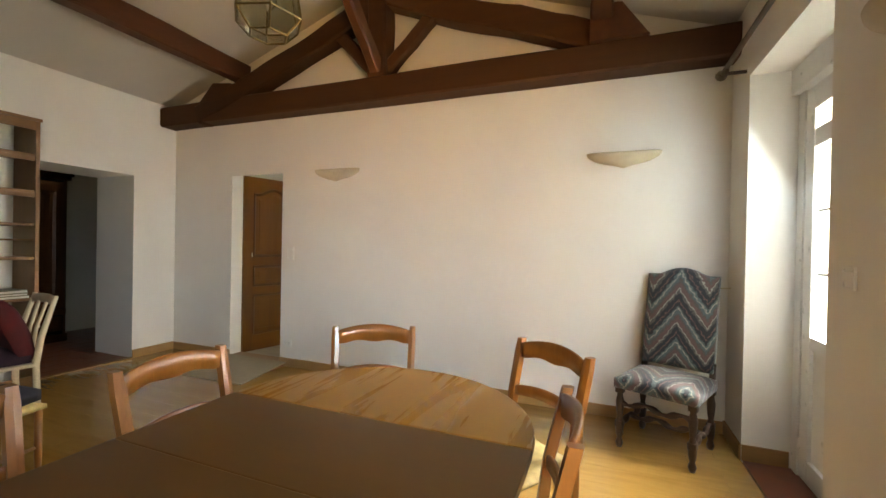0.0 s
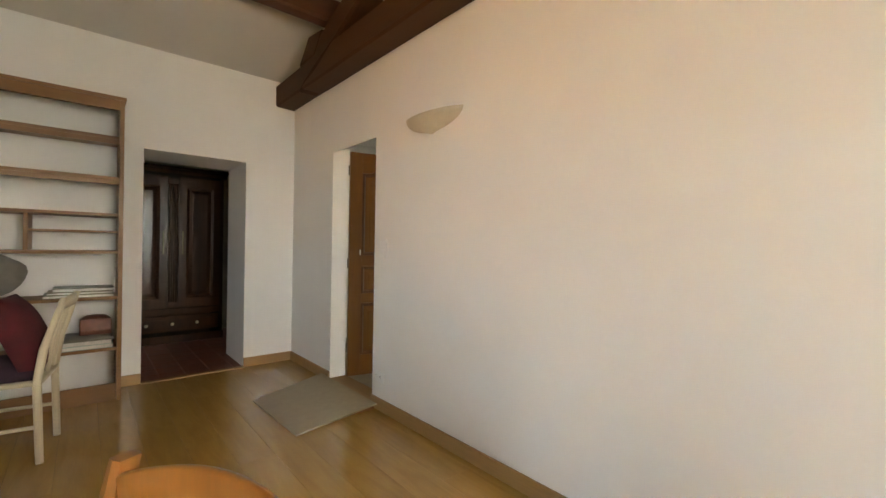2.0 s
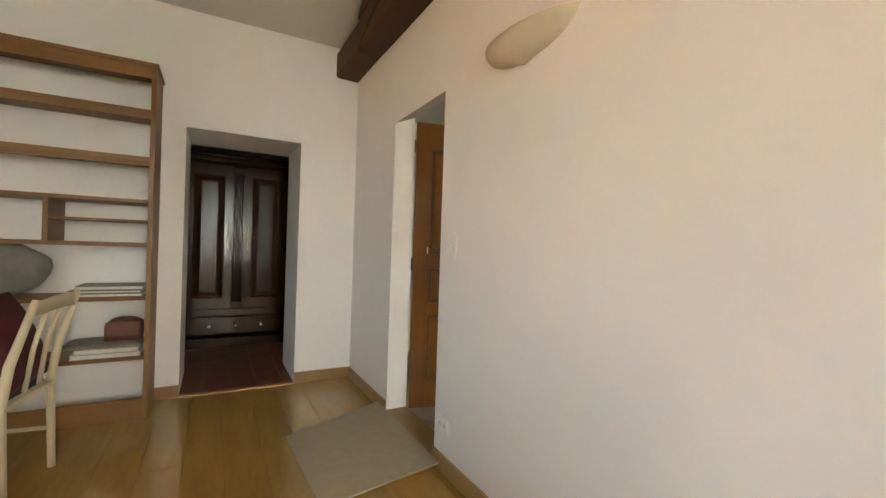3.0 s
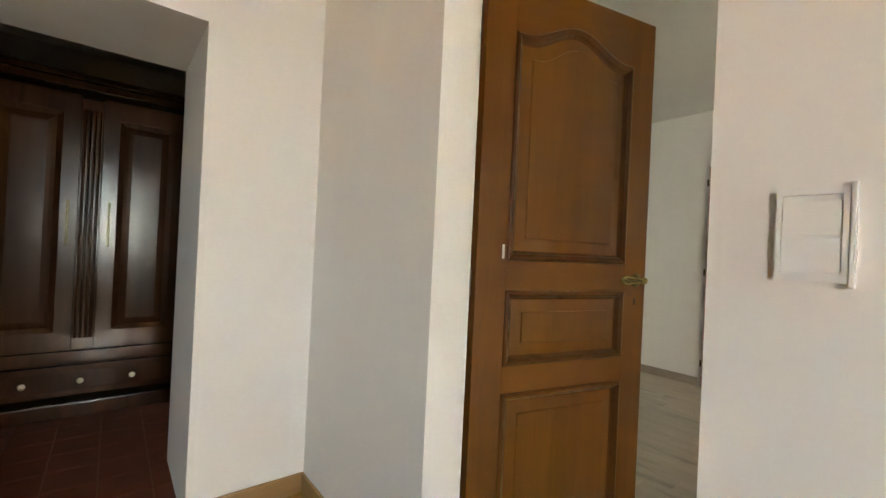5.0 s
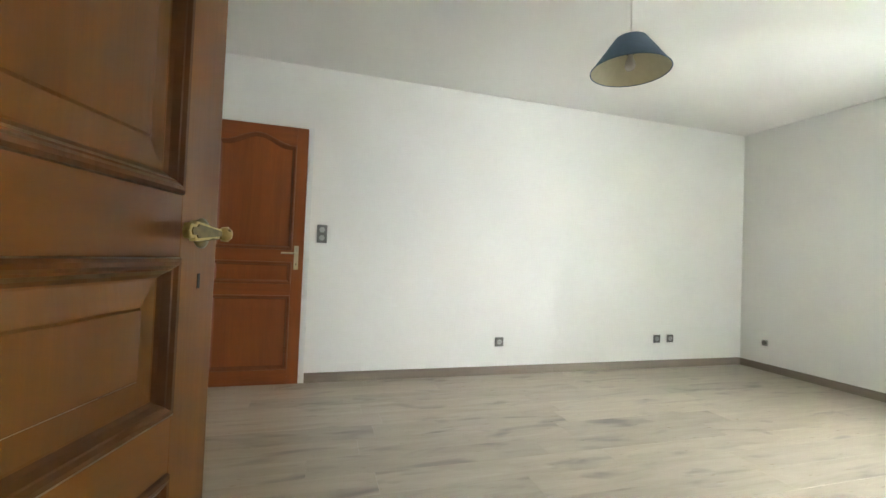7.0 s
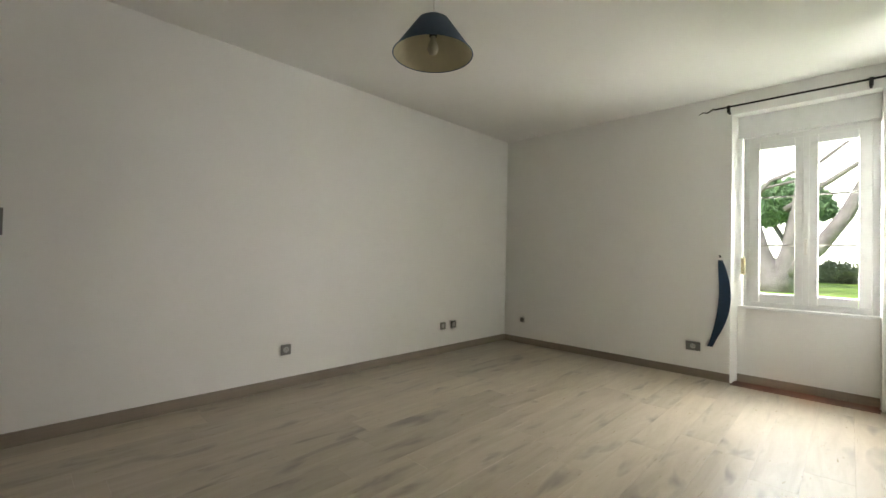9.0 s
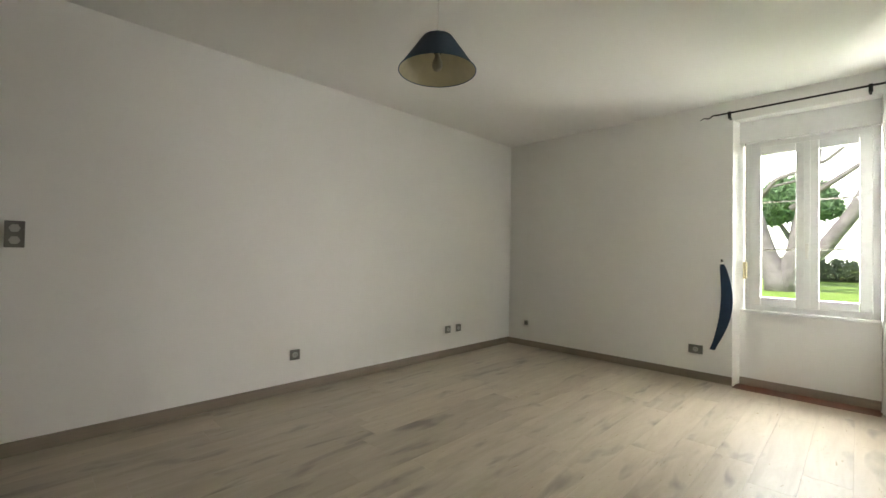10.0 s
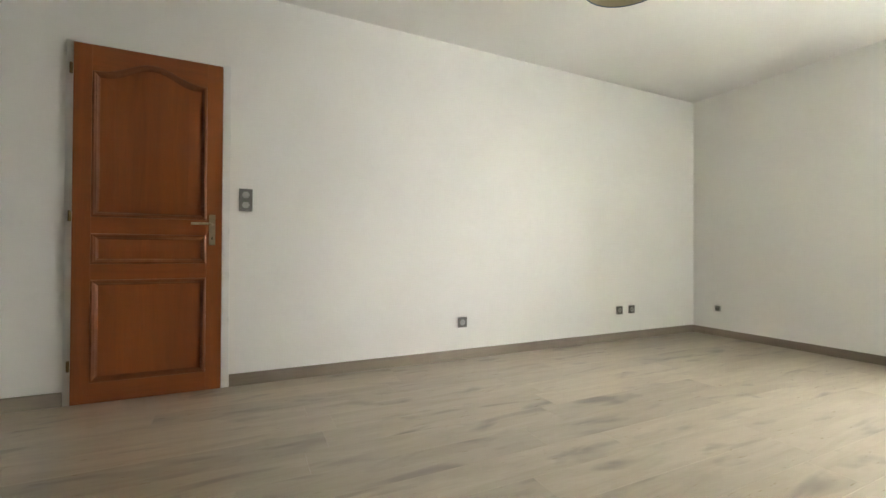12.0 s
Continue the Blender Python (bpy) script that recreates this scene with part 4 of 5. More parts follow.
def switch_plate(name, m, w, h, rockers, material, label, rock=None):
    ob = thing(name, m, label, "light switch")
    part("plate", one_box(-w / 2, w / 2, -0.006, 0, -h / 2, h / 2, 0.002), material, ob)
    part("frame", boxes((-w / 2, -w / 2 + 0.006, -0.011, -0.006, -h / 2, h / 2), (w / 2 - 0.006, w / 2, -0.011, -0.006, -h / 2, h / 2), (-w / 2 + 0.006, w / 2 - 0.006, -0.011, -0.006, -h / 2, -h / 2 + 0.009), (-w / 2 + 0.006, w / 2 - 0.006, -0.011, -0.006, h / 2 - 0.009, h / 2)), material, ob)
    for k in range(rockers):
        z0 = -h / 2 + 0.012 + k * (h - 0.024) / rockers
        z1 = z0 + (h - 0.024) / rockers - 0.006
        bm = bmesh.new()
        prism(bm, [(-0.006, z0), (-0.007, z0), (-0.0145, z1), (-0.006, z1)], "x", -w / 2 + 0.0075, w / 2 - 0.0075)
        part("rocker", bm, rock or material, ob)
    return ob


sw1 = switch_plate("light_switch", pose(1.774, 0, 1.198), 0.075, 0.125, 2, WHITE_PLASTIC, "white double rocker light switch on the cream wall")
part("side_bar", one_box(0.0385, 0.0445, -0.013, 0, -0.069, 0.069, 0.002), WHITE_PLASTIC, sw1, "raised white cover strip")
switch_plate("light_switch", pose(XR, -1.59, 1.22, 0, 0, -90), 0.075, 0.085, 1, WHITE_PLASTIC, "white single rocker light switch beside the french window")


def socket(m, w, h, gangs, plate, inner, label):
    ob = thing("wall_socket", m, label, "socket")
    part("plate", one_box(-w / 2, w / 2, -0.010, 0, -h / 2, h / 2, 0.003), plate, ob)
    for g in range(gangs):
        cx = (g - (gangs - 1) / 2) * w / gangs
        face = part("face", lathe(bmesh.new(), [(0.0235, 0.008), (0.0235, 0.012), (0.020, 0.0125), (0.019, 0.011)], 20, pose(cx, 0, 0, 90)), inner, ob)
        for s in (-0.0095, 0.0095):
            part("hole", lathe(bmesh.new(), [(0.0025, 0.0125), (0.0025, 0.0135)], 8, pose(cx + s, 0, 0, 90)), DARK_HOLE, face)
        part("pin", lathe(bmesh.new(), [(0.0022, 0.011), (0.0022, 0.018)], 8, pose(cx, 0, 0.011, 90)), STEEL, face)
    return ob


socket(pose(1.753, 0, 0.246), 0.10, 0.075, 2, WHITE_PLASTIC, WHITE_PLASTIC, "white double wall socket low on the cream wall")

# lantern
lan = thing("pendant_lantern", pose(2.85, -1.45, 0), "six-sided brass and glass lantern hanging from the ridge", "ceiling lamp")
R1, R2, R3, Z1, Z2, Z3 = 0.12, 0.215, 0.15, 2.62, 2.72, 3.08
hexa = lambda r, z: [Vector((r * math.cos(math.pi / 3 * i + 0.3), r * math.sin(math.pi / 3 * i + 0.3), z)) for i in range(6)]
h1, h2, h3 = hexa(R1, Z1), hexa(R2, Z2), hexa(R3, Z3)
bm = bmesh.new()
for a in (h1, h2, h3):
    for i in range(6):
        tube(bm, [a[i], a[(i + 1) % 6]], 0.007, 6)
for i in range(6):
    tube(bm, [h1[i], h2[i], h3[i]], 0.007, 6)
    tube(bm, [h3[i], (0, 0, 3.22)], 0.006, 6)
part("frame", bm, BRASS_DARK, lan, "tarnished brass lantern frame")
for i in range(6):
    j = (i + 1) % 6
    for lo, hi in ((h1, h2), (h2, h3)):
        bm = bmesh.new()
        q = [lo[i], lo[j], hi[j], hi[i]]
        n = (q[1] - q[0]).cross(q[3] - q[0]).normalized() * 0.003
        vs = [bm.verts.new(p) for p in q] + [bm.verts.new(p - n) for p in q]
        for f in ((0, 1, 2, 3), (7, 6, 5, 4), (0, 4, 5, 1), (1, 5, 6, 2), (2, 6, 7, 3), (3, 7, 4, 0)):
            bm.faces.new([vs[k] for k in f])
        part("glass_pane", bm, LANTERN_GLASS, lan).visible_shadow = False
part("rod", tube(bmesh.new(), [(0, 0, 3.21), (0, 0, 3.66)], 0.006, 8), BRASS_DARK, lan)
part("candle", lathe(bmesh.new(), [(0.014, 2.78), (0.014, 2.88), (0.02, 2.90), (0.028, 2.94), (0.02, 2.985), (0.004, 3.01)], 14), BULB, lan, "white bulb on a candle sleeve", True)
part("candle_arm", tube(bmesh.new(), [(0, 0, 2.78), (0.06, 0, 2.80), (0.08, 0, 3.0), (0.02, 0, 3.2)], 0.005, 6), BRASS_DARK, lan)

# curtain rods


def curtain_rod(name, y0, y1, x, z, r, wall_x, material, label, curl):
    ob = thing(name, pose(0, 0, 0), label, "curtain rod")
    part("rod", tube(bmesh.new(), [(x, y0, z), (x, y1, z)], r, 10), material, ob, "", True)
    for y in (y0 + 0.10, y1 - 0.10):
        part("bracket", boxes((x - 0.012, x + 0.012, y - 0.012, y + 0.012, z - 0.05, z + 0.012), (x, wall_x, y - 0.008, y + 0.008, z - 0.05, z - 0.03), bevel=0.003), material, ob)
    for y, s in ((y0, -1), (y1, 1)):
        if curl and s > 0:
            pts = [(x, y + 0.13 * k / 10, z + 0.008 * math.sin(k / 10 * math.pi * 3.2) - 0.02 * k / 10) for k in range(11)]
            part("finial", tube(bmesh.new(), pts, [r * (1 - 0.6 * k / 10) for k in range(11)], 8), material, ob, "", True)
        elif not curl:
            part("finial", lathe(bmesh.new(), [(0.012, 0), (0.02, 0.008), (0.034, 0.03), (0.036, 0.045), (0.026, 0.066), (0.008, 0.078)], 16, pose(x, y, z, -90 * s)), material, ob, "", True)
    return ob


curtain_rod("curtain_rod", -1.78, -0.22, XR - 0.11, 2.50, 0.015, XR, OLD_LEG, "dark turned wooden curtain rod above the french window", False)
curtain_rod("curtain_rod", 0.165, 1.25, XB - 0.07, 2.455, 0.008, XB, IRON, "black wrought-iron curtain rod with a wavy end", True)
hook = part("wall_hook", tube(bmesh.new(), [(XR, -0.07, 1.05), (XR - 0.13, -0.07, 1.045), (XR - 0.14, -0.07, 1.06)], 0.005, 8), NICKEL)
tagged(hook, "thin white metal curtain holdback arm on the wall", "hook")

# board ramp in front of the door
bm = bmesh.new()
rows = []
for x0, y0, x1, y1, zt in ((0.80, -0.018, 1.745, -0.018, 0.048), (1.02, -0.68, 1.80, -0.645, 0.010)):
    rows.append([(x0, y0, zt - 0.010), (x0, y0, zt), (x1, y1, zt), (x1, y1, zt - 0.010)])
vs = strip(bm, rows, closed=True)
bm.faces.new(vs[0][::-1])
bm.faces.new(vs[-1])
bmesh.ops.recalc_face_normals(bm, faces=bm.faces[:])
ramp_ob = thing("floor_ramp", pose(0, 0, 0), "beige board ramp sloping up from the floor to the doorway", "ramp")
part("board", bm, MAT_FELT, ramp_ob)
for x in (0.95, 1.30, 1.70):
    part("batten", prism(bmesh.new(), [(-0.60, 0.0), (-0.025, 0.0), (-0.025, 0.036), (-0.60, 0.003)], "x", x - 0.02, x + 0.02), CHAIR_WOOD, ramp_ob)

# bookcase
bk = thing("bookcase", pose(0, 0, 0), "tall open pine bookcase against the cream wall", "bookcase")
BY0, BY1, BD = -2.75, -1.452, 0.35
for y in (BY0, BY1 - 0.028):
    part("upright", one_box(0.002, BD, y, y + 0.028, 0, 2.30, 0.002), SHELF_UP, bk)
part("top", one_box(0.002, BD + 0.012, BY0 - 0.01, BY1 + 0.01, 2.30, 2.325, 0.003), SHELF_WOOD, bk)
part("fascia", one_box(BD - 0.016, BD, BY0 + 0.028, BY1 - 0.028, 2.225, 2.299), SHELF_WOOD, bk)
for z in (2.0, 1.69, 1.41, 1.125, 0.775, 0.385):
    part("shelf", one_box(0.002, BD - 0.012, BY0 + 0.029, BY1 - 0.029, z, z + 0.024, 0.002), SHELF_WOOD, bk)
for z in (1.965, 1.655):
    part("shelf_edge", one_box(BD - 0.03, BD - 0.012, BY0 + 0.029, BY1 - 0.029, z, z + 0.034), SHELF_WOOD, bk)
part("divider", one_box(0.002, BD - 0.02, -2.0, -1.975, 1.15, 1.409), SHELF_UP, bk)
part("small_shelf", one_box(0.002, BD - 0.02, -1.974, BY1 - 0.029, 1.285, 1.30, 0.002), SHELF_WOOD, bk)
part("plinth", one_box(BD - 0.04, BD - 0.02, BY0 + 0.029, BY1 - 0.029, 0, 0.13), SHELF_WOOD, bk)


def book(name, x0, x1, y0, y1, z, t, material, label):
    ob = thing(name, pose(0, 0, 0), label, "book", "books in the bookcase")
    part("cover", boxes((x0, x1, y0, y1, z, z + 0.003), (x0, x1, y0, y1, z + t - 0.003, z + t), (x0, x0 + 0.003, y0, y1, z + 0.003, z + t - 0.003)), material, ob)
    part("page_block", one_box(x0 + 0.004, x1 - 0.004, y0 + 0.004, y1 - 0.004, z + 0.0035, z + t - 0.0035), PAPER, ob)
    return ob


book("book", 0.03, 0.33, -1.90, -1.50, 0.80, 0.022, DARK_BOOK, "dark olive large flat book lying on a shelf")
book("book", 0.05, 0.32, -1.88, -1.51, 0.823, 0.018, BRASS_DARK, "gilt-edged flat book lying in a stack")
book("book", 0.04, 0.30, -1.85, -1.50, 0.842, 0.025, DARK_BOOK, "dark olive large flat book lying on a stack")
book("book", 0.03, 0.33, -1.86, -1.50, 0.41, 0.03, TEAL_BOOK, "pale green flat book lying on the lowest shelf")
book("book", 0.04, 0.32, -1.84, -1.51, 0.441, 0.025, PAPER, "pale paper-covered flat book in a stack")
bm = cushion(bmesh.new(), 0.04, 0.31, -1.92, -1.50, 0.467, 0.495, 10, 0.012)
tagged(part("folded_cloth", bm, GREY_CLOTH, None, "", True), "grey folded cloth on the stacked books", "cloth")
bag = thing("leather_bag", pose(0.19, -1.60, 0.51), "small worn brown leather bag in the bookcase", "bag")
bm = cushion(bmesh.new(), -0.09, 0.09, -0.10, 0.09, 0.0, 0.11, 12, 0.03)
part("body", bm, LEATHER, bag, "", True)
part("flap", boxes((0.086, 0.096, -0.095, 0.085, 0.03, 0.12), bevel=0.004), LEATHER, bag)

# cream painted chair with a red cushion
cc = thing("painted_chair", pose(1.02, -2.02, 0, 0, 0, 172), "cream painted wooden chair beside the bookcase", "chair")
for s in (-1, 1):
    part("back_post", tube(bmesh.new(), [(0.20 * s, -0.20, 0), (0.20 * s, -0.185, 0.44), (0.20 * s, -0.21, 0.62), (0.19 * s, -0.29, 0.90)], [0.018, 0.02, 0.02, 0.015], 8), CREAM_WOOD, cc, "", True)
    part("leg", tube(bmesh.new(), [(0.20 * s, 0.20, 0), (0.20 * s, 0.19, 0.44)], [0.014, 0.021], 8), CREAM_WOOD, cc, "", True)
    part("stretcher", tube(bmesh.new(), [(0.20 * s, -0.19, 0.2), (0.20 * s, 0.195, 0.2)], 0.011, 8), CREAM_WOOD, cc, "", True)
    part("splat", tube(bmesh.new(), [(0.06 * s, -0.20, 0.47), (0.055 * s, -0.225, 0.66), (0.07 * s, -0.275, 0.85)], 0.011, 8), CREAM_WOOD, cc, "", True)
part("top_slat", curved_slat(bmesh.new(), 0.19, -0.275, 0.02, 0.83, 0.885, 0.02, 0.02, 0.0), CREAM_WOOD, cc, "", True)
part("stretcher", tube(bmesh.new(), [(-0.2, 0.195, 0.26), (0.2, 0.195, 0.26)], 0.011, 8), CREAM_WOOD, cc, "", True)
part("seat", boxes((-0.215, 0.215, -0.205, 0.215, 0.425, 0.45), bevel=0.01), CREAM_WOOD, cc)
bm = cushion(bmesh.new(), -0.20, 0.20, -0.22, 0.22, 0.0, 0.09, 14, 0.06)
cu = part("cushion", bm, RED_CLOTH, None, "", True)
cu.matrix_world = pose(1.0, -1.99, 0.66, 68, 0, 176)
tagged(cu, "dark red cushion leaning on the cream chair", "cushion")
bm = cushion(bmesh.new(), -0.17, 0.17, -0.20, 0.20, 0.0, 0.06, 14, 0.05)
tagged(part("seat_cushion", bm, plain("dark_seat_cloth", (0.03, 0.012, 0.02), 0.9, 0, 0.3, 9.0), None, "", True), "dark cushion on the seat of the cream chair", "cushion").matrix_world = pose(1.02, -2.05, 0.451, 0, 0, 172)
bm = bmesh.new()
bmesh.ops.create_uvsphere(bm, u_segments=20, v_segments=12, radius=0.2)
for v in bm.verts:
    v.co = Vector((v.co.x * 0.55, v.co.y * 1.1, v.co.z * 0.85)) + noise.noise_vector(v.co * 5) * 0.03
gb = part("bolster", bm, GREY_CLOTH, None, "", True)
gb.matrix_world = pose(0.18, -2.22, 0.975)
tagged(gb, "grey rounded cloth bolster on a bookcase shelf", "bolster")

stool = thing("rush_stool", pose(1.83, -2.35, 0, 0, 0, 12), "low wooden stool with a yellow straw seat", "stool")
part("seat", cushion(bmesh.new(), -0.19, 0.19, -0.17, 0.17, 0.36, 0.395, 10, 0.012), RUSH, stool, "yellow straw rush seat", True)
for x in (-0.165, 0.165):
    for y in (-0.145, 0.145):
        part("leg", lathe(bmesh.new(), [(0.013, 0), (0.018, 0.1), (0.018, 0.362)], 10, pose(x, y, 0)), CHAIR_WOOD, stool, "", True)
    part("stretcher", tube(bmesh.new(), [(x, -0.145, 0.15), (x, 0.145, 0.15)], 0.009, 8), CHAIR_WOOD, stool, "", True)
dk = part("folded_garment", cushion(bmesh.new(), -0.17, 0.17, -0.15, 0.15, 0.0, 0.07, 12, 0.04), plain("dark_blue_black_cloth", (0.018, 0.018, 0.028), 0.9, 0, 0.4, 12.0, 0.4), None, "", True)
dk.matrix_world = pose(1.83, -2.35, 0.402, 0, 0, 20)
tagged(dk, "dark folded garment on the straw stool", "garment")

# armoire in the passage
ar = thing("armoire", pose(-1.56, -0.865, 0, 0, 0, 90), "tall dark polished wooden armoire with two panelled doors", "wardrobe")
AW, AH, AD = 1.10, 2.05, 0.55
part("body", boxes((-AW / 2, -AW / 2 + 0.03, 0.002, AD, 0.06, AH), (AW / 2 - 0.03, AW / 2, 0.002, AD, 0.06, AH), (-AW / 2 + 0.03, AW / 2 - 0.03, AD - 0.02, AD, 0.06, AH), (-AW / 2 + 0.03, AW / 2 - 0.03, 0.03, AD - 0.02, 0.42, 0.45)), ARMOIRE, ar)
part("base", boxes((-AW / 2 - 0.015, AW / 2 + 0.015, -0.02, AD, 0.0, 0.10), bevel=0.012), ARMOIRE, ar)
part("cornice", boxes((-AW / 2 - 0.03, AW / 2 + 0.03, -0.04, AD, AH, AH + 0.05), (-AW / 2 - 0.05, AW / 2 + 0.05, -0.06, AD, AH + 0.05, AH + 0.09), bevel=0.01), ARMOIRE, ar)
dr = part("drawer", boxes((-AW / 2 + 0.04, AW / 2 - 0.04, -0.012, 0.02, 0.14, 0.33), bevel=0.006), ARMOIRE, ar)
part("drawer_moulding", boxes((-AW / 2 + 0.09, AW / 2 - 0.09, -0.020, -0.013, 0.18, 0.29), bevel=0.003), ARMOIRE, dr)
for x in (-0.26, 0.0, 0.26):
    part("pull", lathe(bmesh.new(), [(0.006, 0), (0.006, 0.012), (0.018, 0.017), (0.018, 0.022), (0.01, 0.026)], 12, pose(x, -0.020, 0.235, 90)), NICKEL, dr, "pale metal drawer pull", True)
part("rail", boxes((-AW / 2, AW / 2, -0.012, 0.03, 0.34, 0.42), bevel=0.008), ARMOIRE, ar)
part("centre_post", boxes((-0.055, 0.055, -0.016, 0.02, 0.43, AH - 0.05), bevel=0.004), ARMOIRE, ar)
for x in (-0.036, -0.012, 0.012, 0.036):
    part("flute", tube(bmesh.new(), [(x, -0.018, 0.5), (x, -0.018, AH - 0.12)], 0.009, 8), ARMOIRE, ar, "", True)
for s in (-1, 1):
    x0, x1 = sorted((0.058 * s, (AW / 2 - 0.035) * s))
    dd = part("door", boxes((x0, x0 + 0.08, -0.012, 0.02, 0.43, AH - 0.03), (x1 - 0.08, x1, -0.012, 0.02, 0.43, AH - 0.03), (x0 + 0.08, x1 - 0.08, -0.012, 0.02, 0.43, 0.54), (x0 + 0.08, x1 - 0.08, -0.012, 0.02, AH - 0.15, AH - 0.03)), ARMOIRE, ar)
    bm = bmesh.new()
    prof = [(0, -0.008), (0.03, 0.004), (0.05, -0.002), (0.07, -0.006)]
    rect = lambda a, y: [Vector((x0 + 0.08 + a, y, 0.54 + a)), Vector((x1 - 0.08 - a, y, 0.54 + a)), Vector((x1 - 0.08 - a, y, AH - 0.15 - a)), Vector((x0 + 0.08 + a, y, AH - 0.15 - a))]
    vs = strip(bm, [rect(a, y) for a, y in prof], closed=True)
    bm.faces.new(vs[-1])
    bmesh.ops.recalc_face_normals(bm, faces=bm.faces[:])
    part("door_panel", bm, ARMOIRE, dd)
    xe = 0.10 * s
    part("escutcheon", boxes((xe - 0.006, xe + 0.006, -0.016, -0.012, 1.08, 1.36), bevel=0.002), BRASS_DARK, dd, "long tarnished key plate")

# ---- bedroom things ----
pl = thing("pendant_lamp", pose(2.84, 1.87, 0), "slate-blue conical fabric pendant lamp hanging from a cord", "ceiling lamp")
bm = bmesh.new()
ST = 40
prof = [(0.20, 2.085), (0.08, 2.255), (0.074, 2.257)]
rows = [[(r * math.cos(2 * math.pi * i / ST), r * math.sin(2 * math.pi * i / ST), z) for i in range(ST)] for r, z in prof]
strip(bm, rows, closed=True)
part("shade", bm, BLUE_SHADE, pl, "slate-blue cloth shade", True)
bm = bmesh.new()
rows = [[(r * math.cos(2 * math.pi * i / ST), r * math.sin(2 * math.pi * i / ST), z) for i in range(ST)] for r, z in ((0.199, 2.085), (0.196, 2.0855), (0.074, 2.253), (0.02, 2.2535))]
strip(bm, rows, closed=True)
part("lining", bm, SHADE_INNER, pl, "cream shade lining", True)
part("rim", tube(bmesh.new(), [(0.2 * math.cos(a * math.pi / 20), 0.2 * math.sin(a * math.pi / 20), 2.085) for a in range(41)], 0.003, 6), BLUE_SHADE, pl)
part("bulb", lathe(bmesh.new(), [(0.004, 2.085), (0.02, 2.092), (0.028, 2.112), (0.024, 2.135), (0.013, 2.16), (0.013, 2.175)], 16), BULB, pl, "frosted glass bulb", True)
part("lamp_holder", lathe(bmesh.new(), [(0.018, 2.175), (0.02, 2.18), (0.02, 2.26), (0.01, 2.28)], 14), DARK_HOLE, pl, "", True)
part("cord", tube(bmesh.new(), [(0, 0, 2.275), (0, 0, 2.56)], 0.0035, 8), WHITE_PLASTIC, pl)
part("ceiling_rose", lathe(bmesh.new(), [(0.012, 2.50), (0.028, 2.515), (0.036, 2.545), (0.036, 2.58)], 20), WHITE_PLASTIC, pl, "white plastic ceiling rose", True)

GS = "dark grey wall socket low on the white bedroom wall"
socket(pose(2.92, YB, 0.301), 0.082, 0.082, 1, GREY_PLASTIC, GREY_LIGHT, GS)
socket(pose(4.709, YB, 0.302), 0.080, 0.080, 1, GREY_PLASTIC, GREY_LIGHT, GS)
socket(pose(4.88, YB, 0.303), 0.080, 0.080, 1, GREY_PLASTIC, GREY_LIGHT, GS)
socket(pose(XB, 3.32, 0.292, 0, 0, -90), 0.06, 0.06, 1, GREY_LIGHT, GREY_PLASTIC, "small pale grey aerial socket on the white wall")
socket(pose(XB, 1.424, 0.281, 0, 0, -90), 0.12, 0.08, 1, GREY_PLASTIC, GREY_LIGHT, "wide dark grey wall socket near the window recess")
sw = thing("light_switch", pose(1.305, YB, 1.212), "dark grey double light switch beside the orange door", "light switch")
part("plate", one_box(-0.04, 0.04, -0.010, 0, -0.073, 0.073, 0.003), GREY_PLASTIC, sw)
for z in (-0.033, 0.033):
    part("rocker", lathe(bmesh.new(), [(0.024, 0.009), (0.024, 0.013), (0.021, 0.014)], 6, pose(0, 0, z, 90)), GREY_LIGHT, sw)

st = thing("strap", pose(0, 0, 0), "navy cotton curtain tie-back hanging on a wall hook", "curtain tie")
bm = bmesh.new()
rows = []
for k in range(21):
    s = k / 20
    y = 1.212 - 0.052 * math.sin(math.pi * s) * 1.0 + 0.075 * s ** 2
    z = 1.09 - 0.79 * s
    w = 0.016 + 0.030 * math.sin(math.pi * min(1, s * 1.05)) ** 0.7 if s < 0.95 else 0.022
    x = XB - 0.012 - 0.006 * math.sin(6 * s)
    rows.append([(x - 0.006, y - w, z), (x - 0.006, y + w, z), (x + 0.006, y + w, z), (x + 0.006, y - w, z)])
vs = strip(bm, rows, closed=True)
bm.faces.new(vs[0][::-1])
bm.faces.new(vs[-1])
bmesh.ops.recalc_face_normals(bm, faces=bm.faces[:])
part("band", bm, NAVY, st)
part("hook", tube(bmesh.new(), [(XB, 1.212, 1.12), (XB - 0.03, 1.212, 1.118), (XB - 0.036, 1.212, 1.135)], 0.007, 8), IRON, st, "black iron hook")

wd = thing("shutter_winder", pose(5.985, 1.072, 1.04, 0, 0, 0), "yellowed ivory shutter strap winder in the window reveal", "strap winder")
part("body", one_box(-0.045, 0.0, -0.03, 0.0, -0.075, 0.075, 0.008), IVORY, wd)
part("strap", one_box(-0.028, -0.020, -0.018, -0.014, 0.075, 1.15), GREY_CLOTH, wd)

# ---- garden ----


def branch(bm, points, radii, steps=10):
    return tube(bm, points, radii, steps)


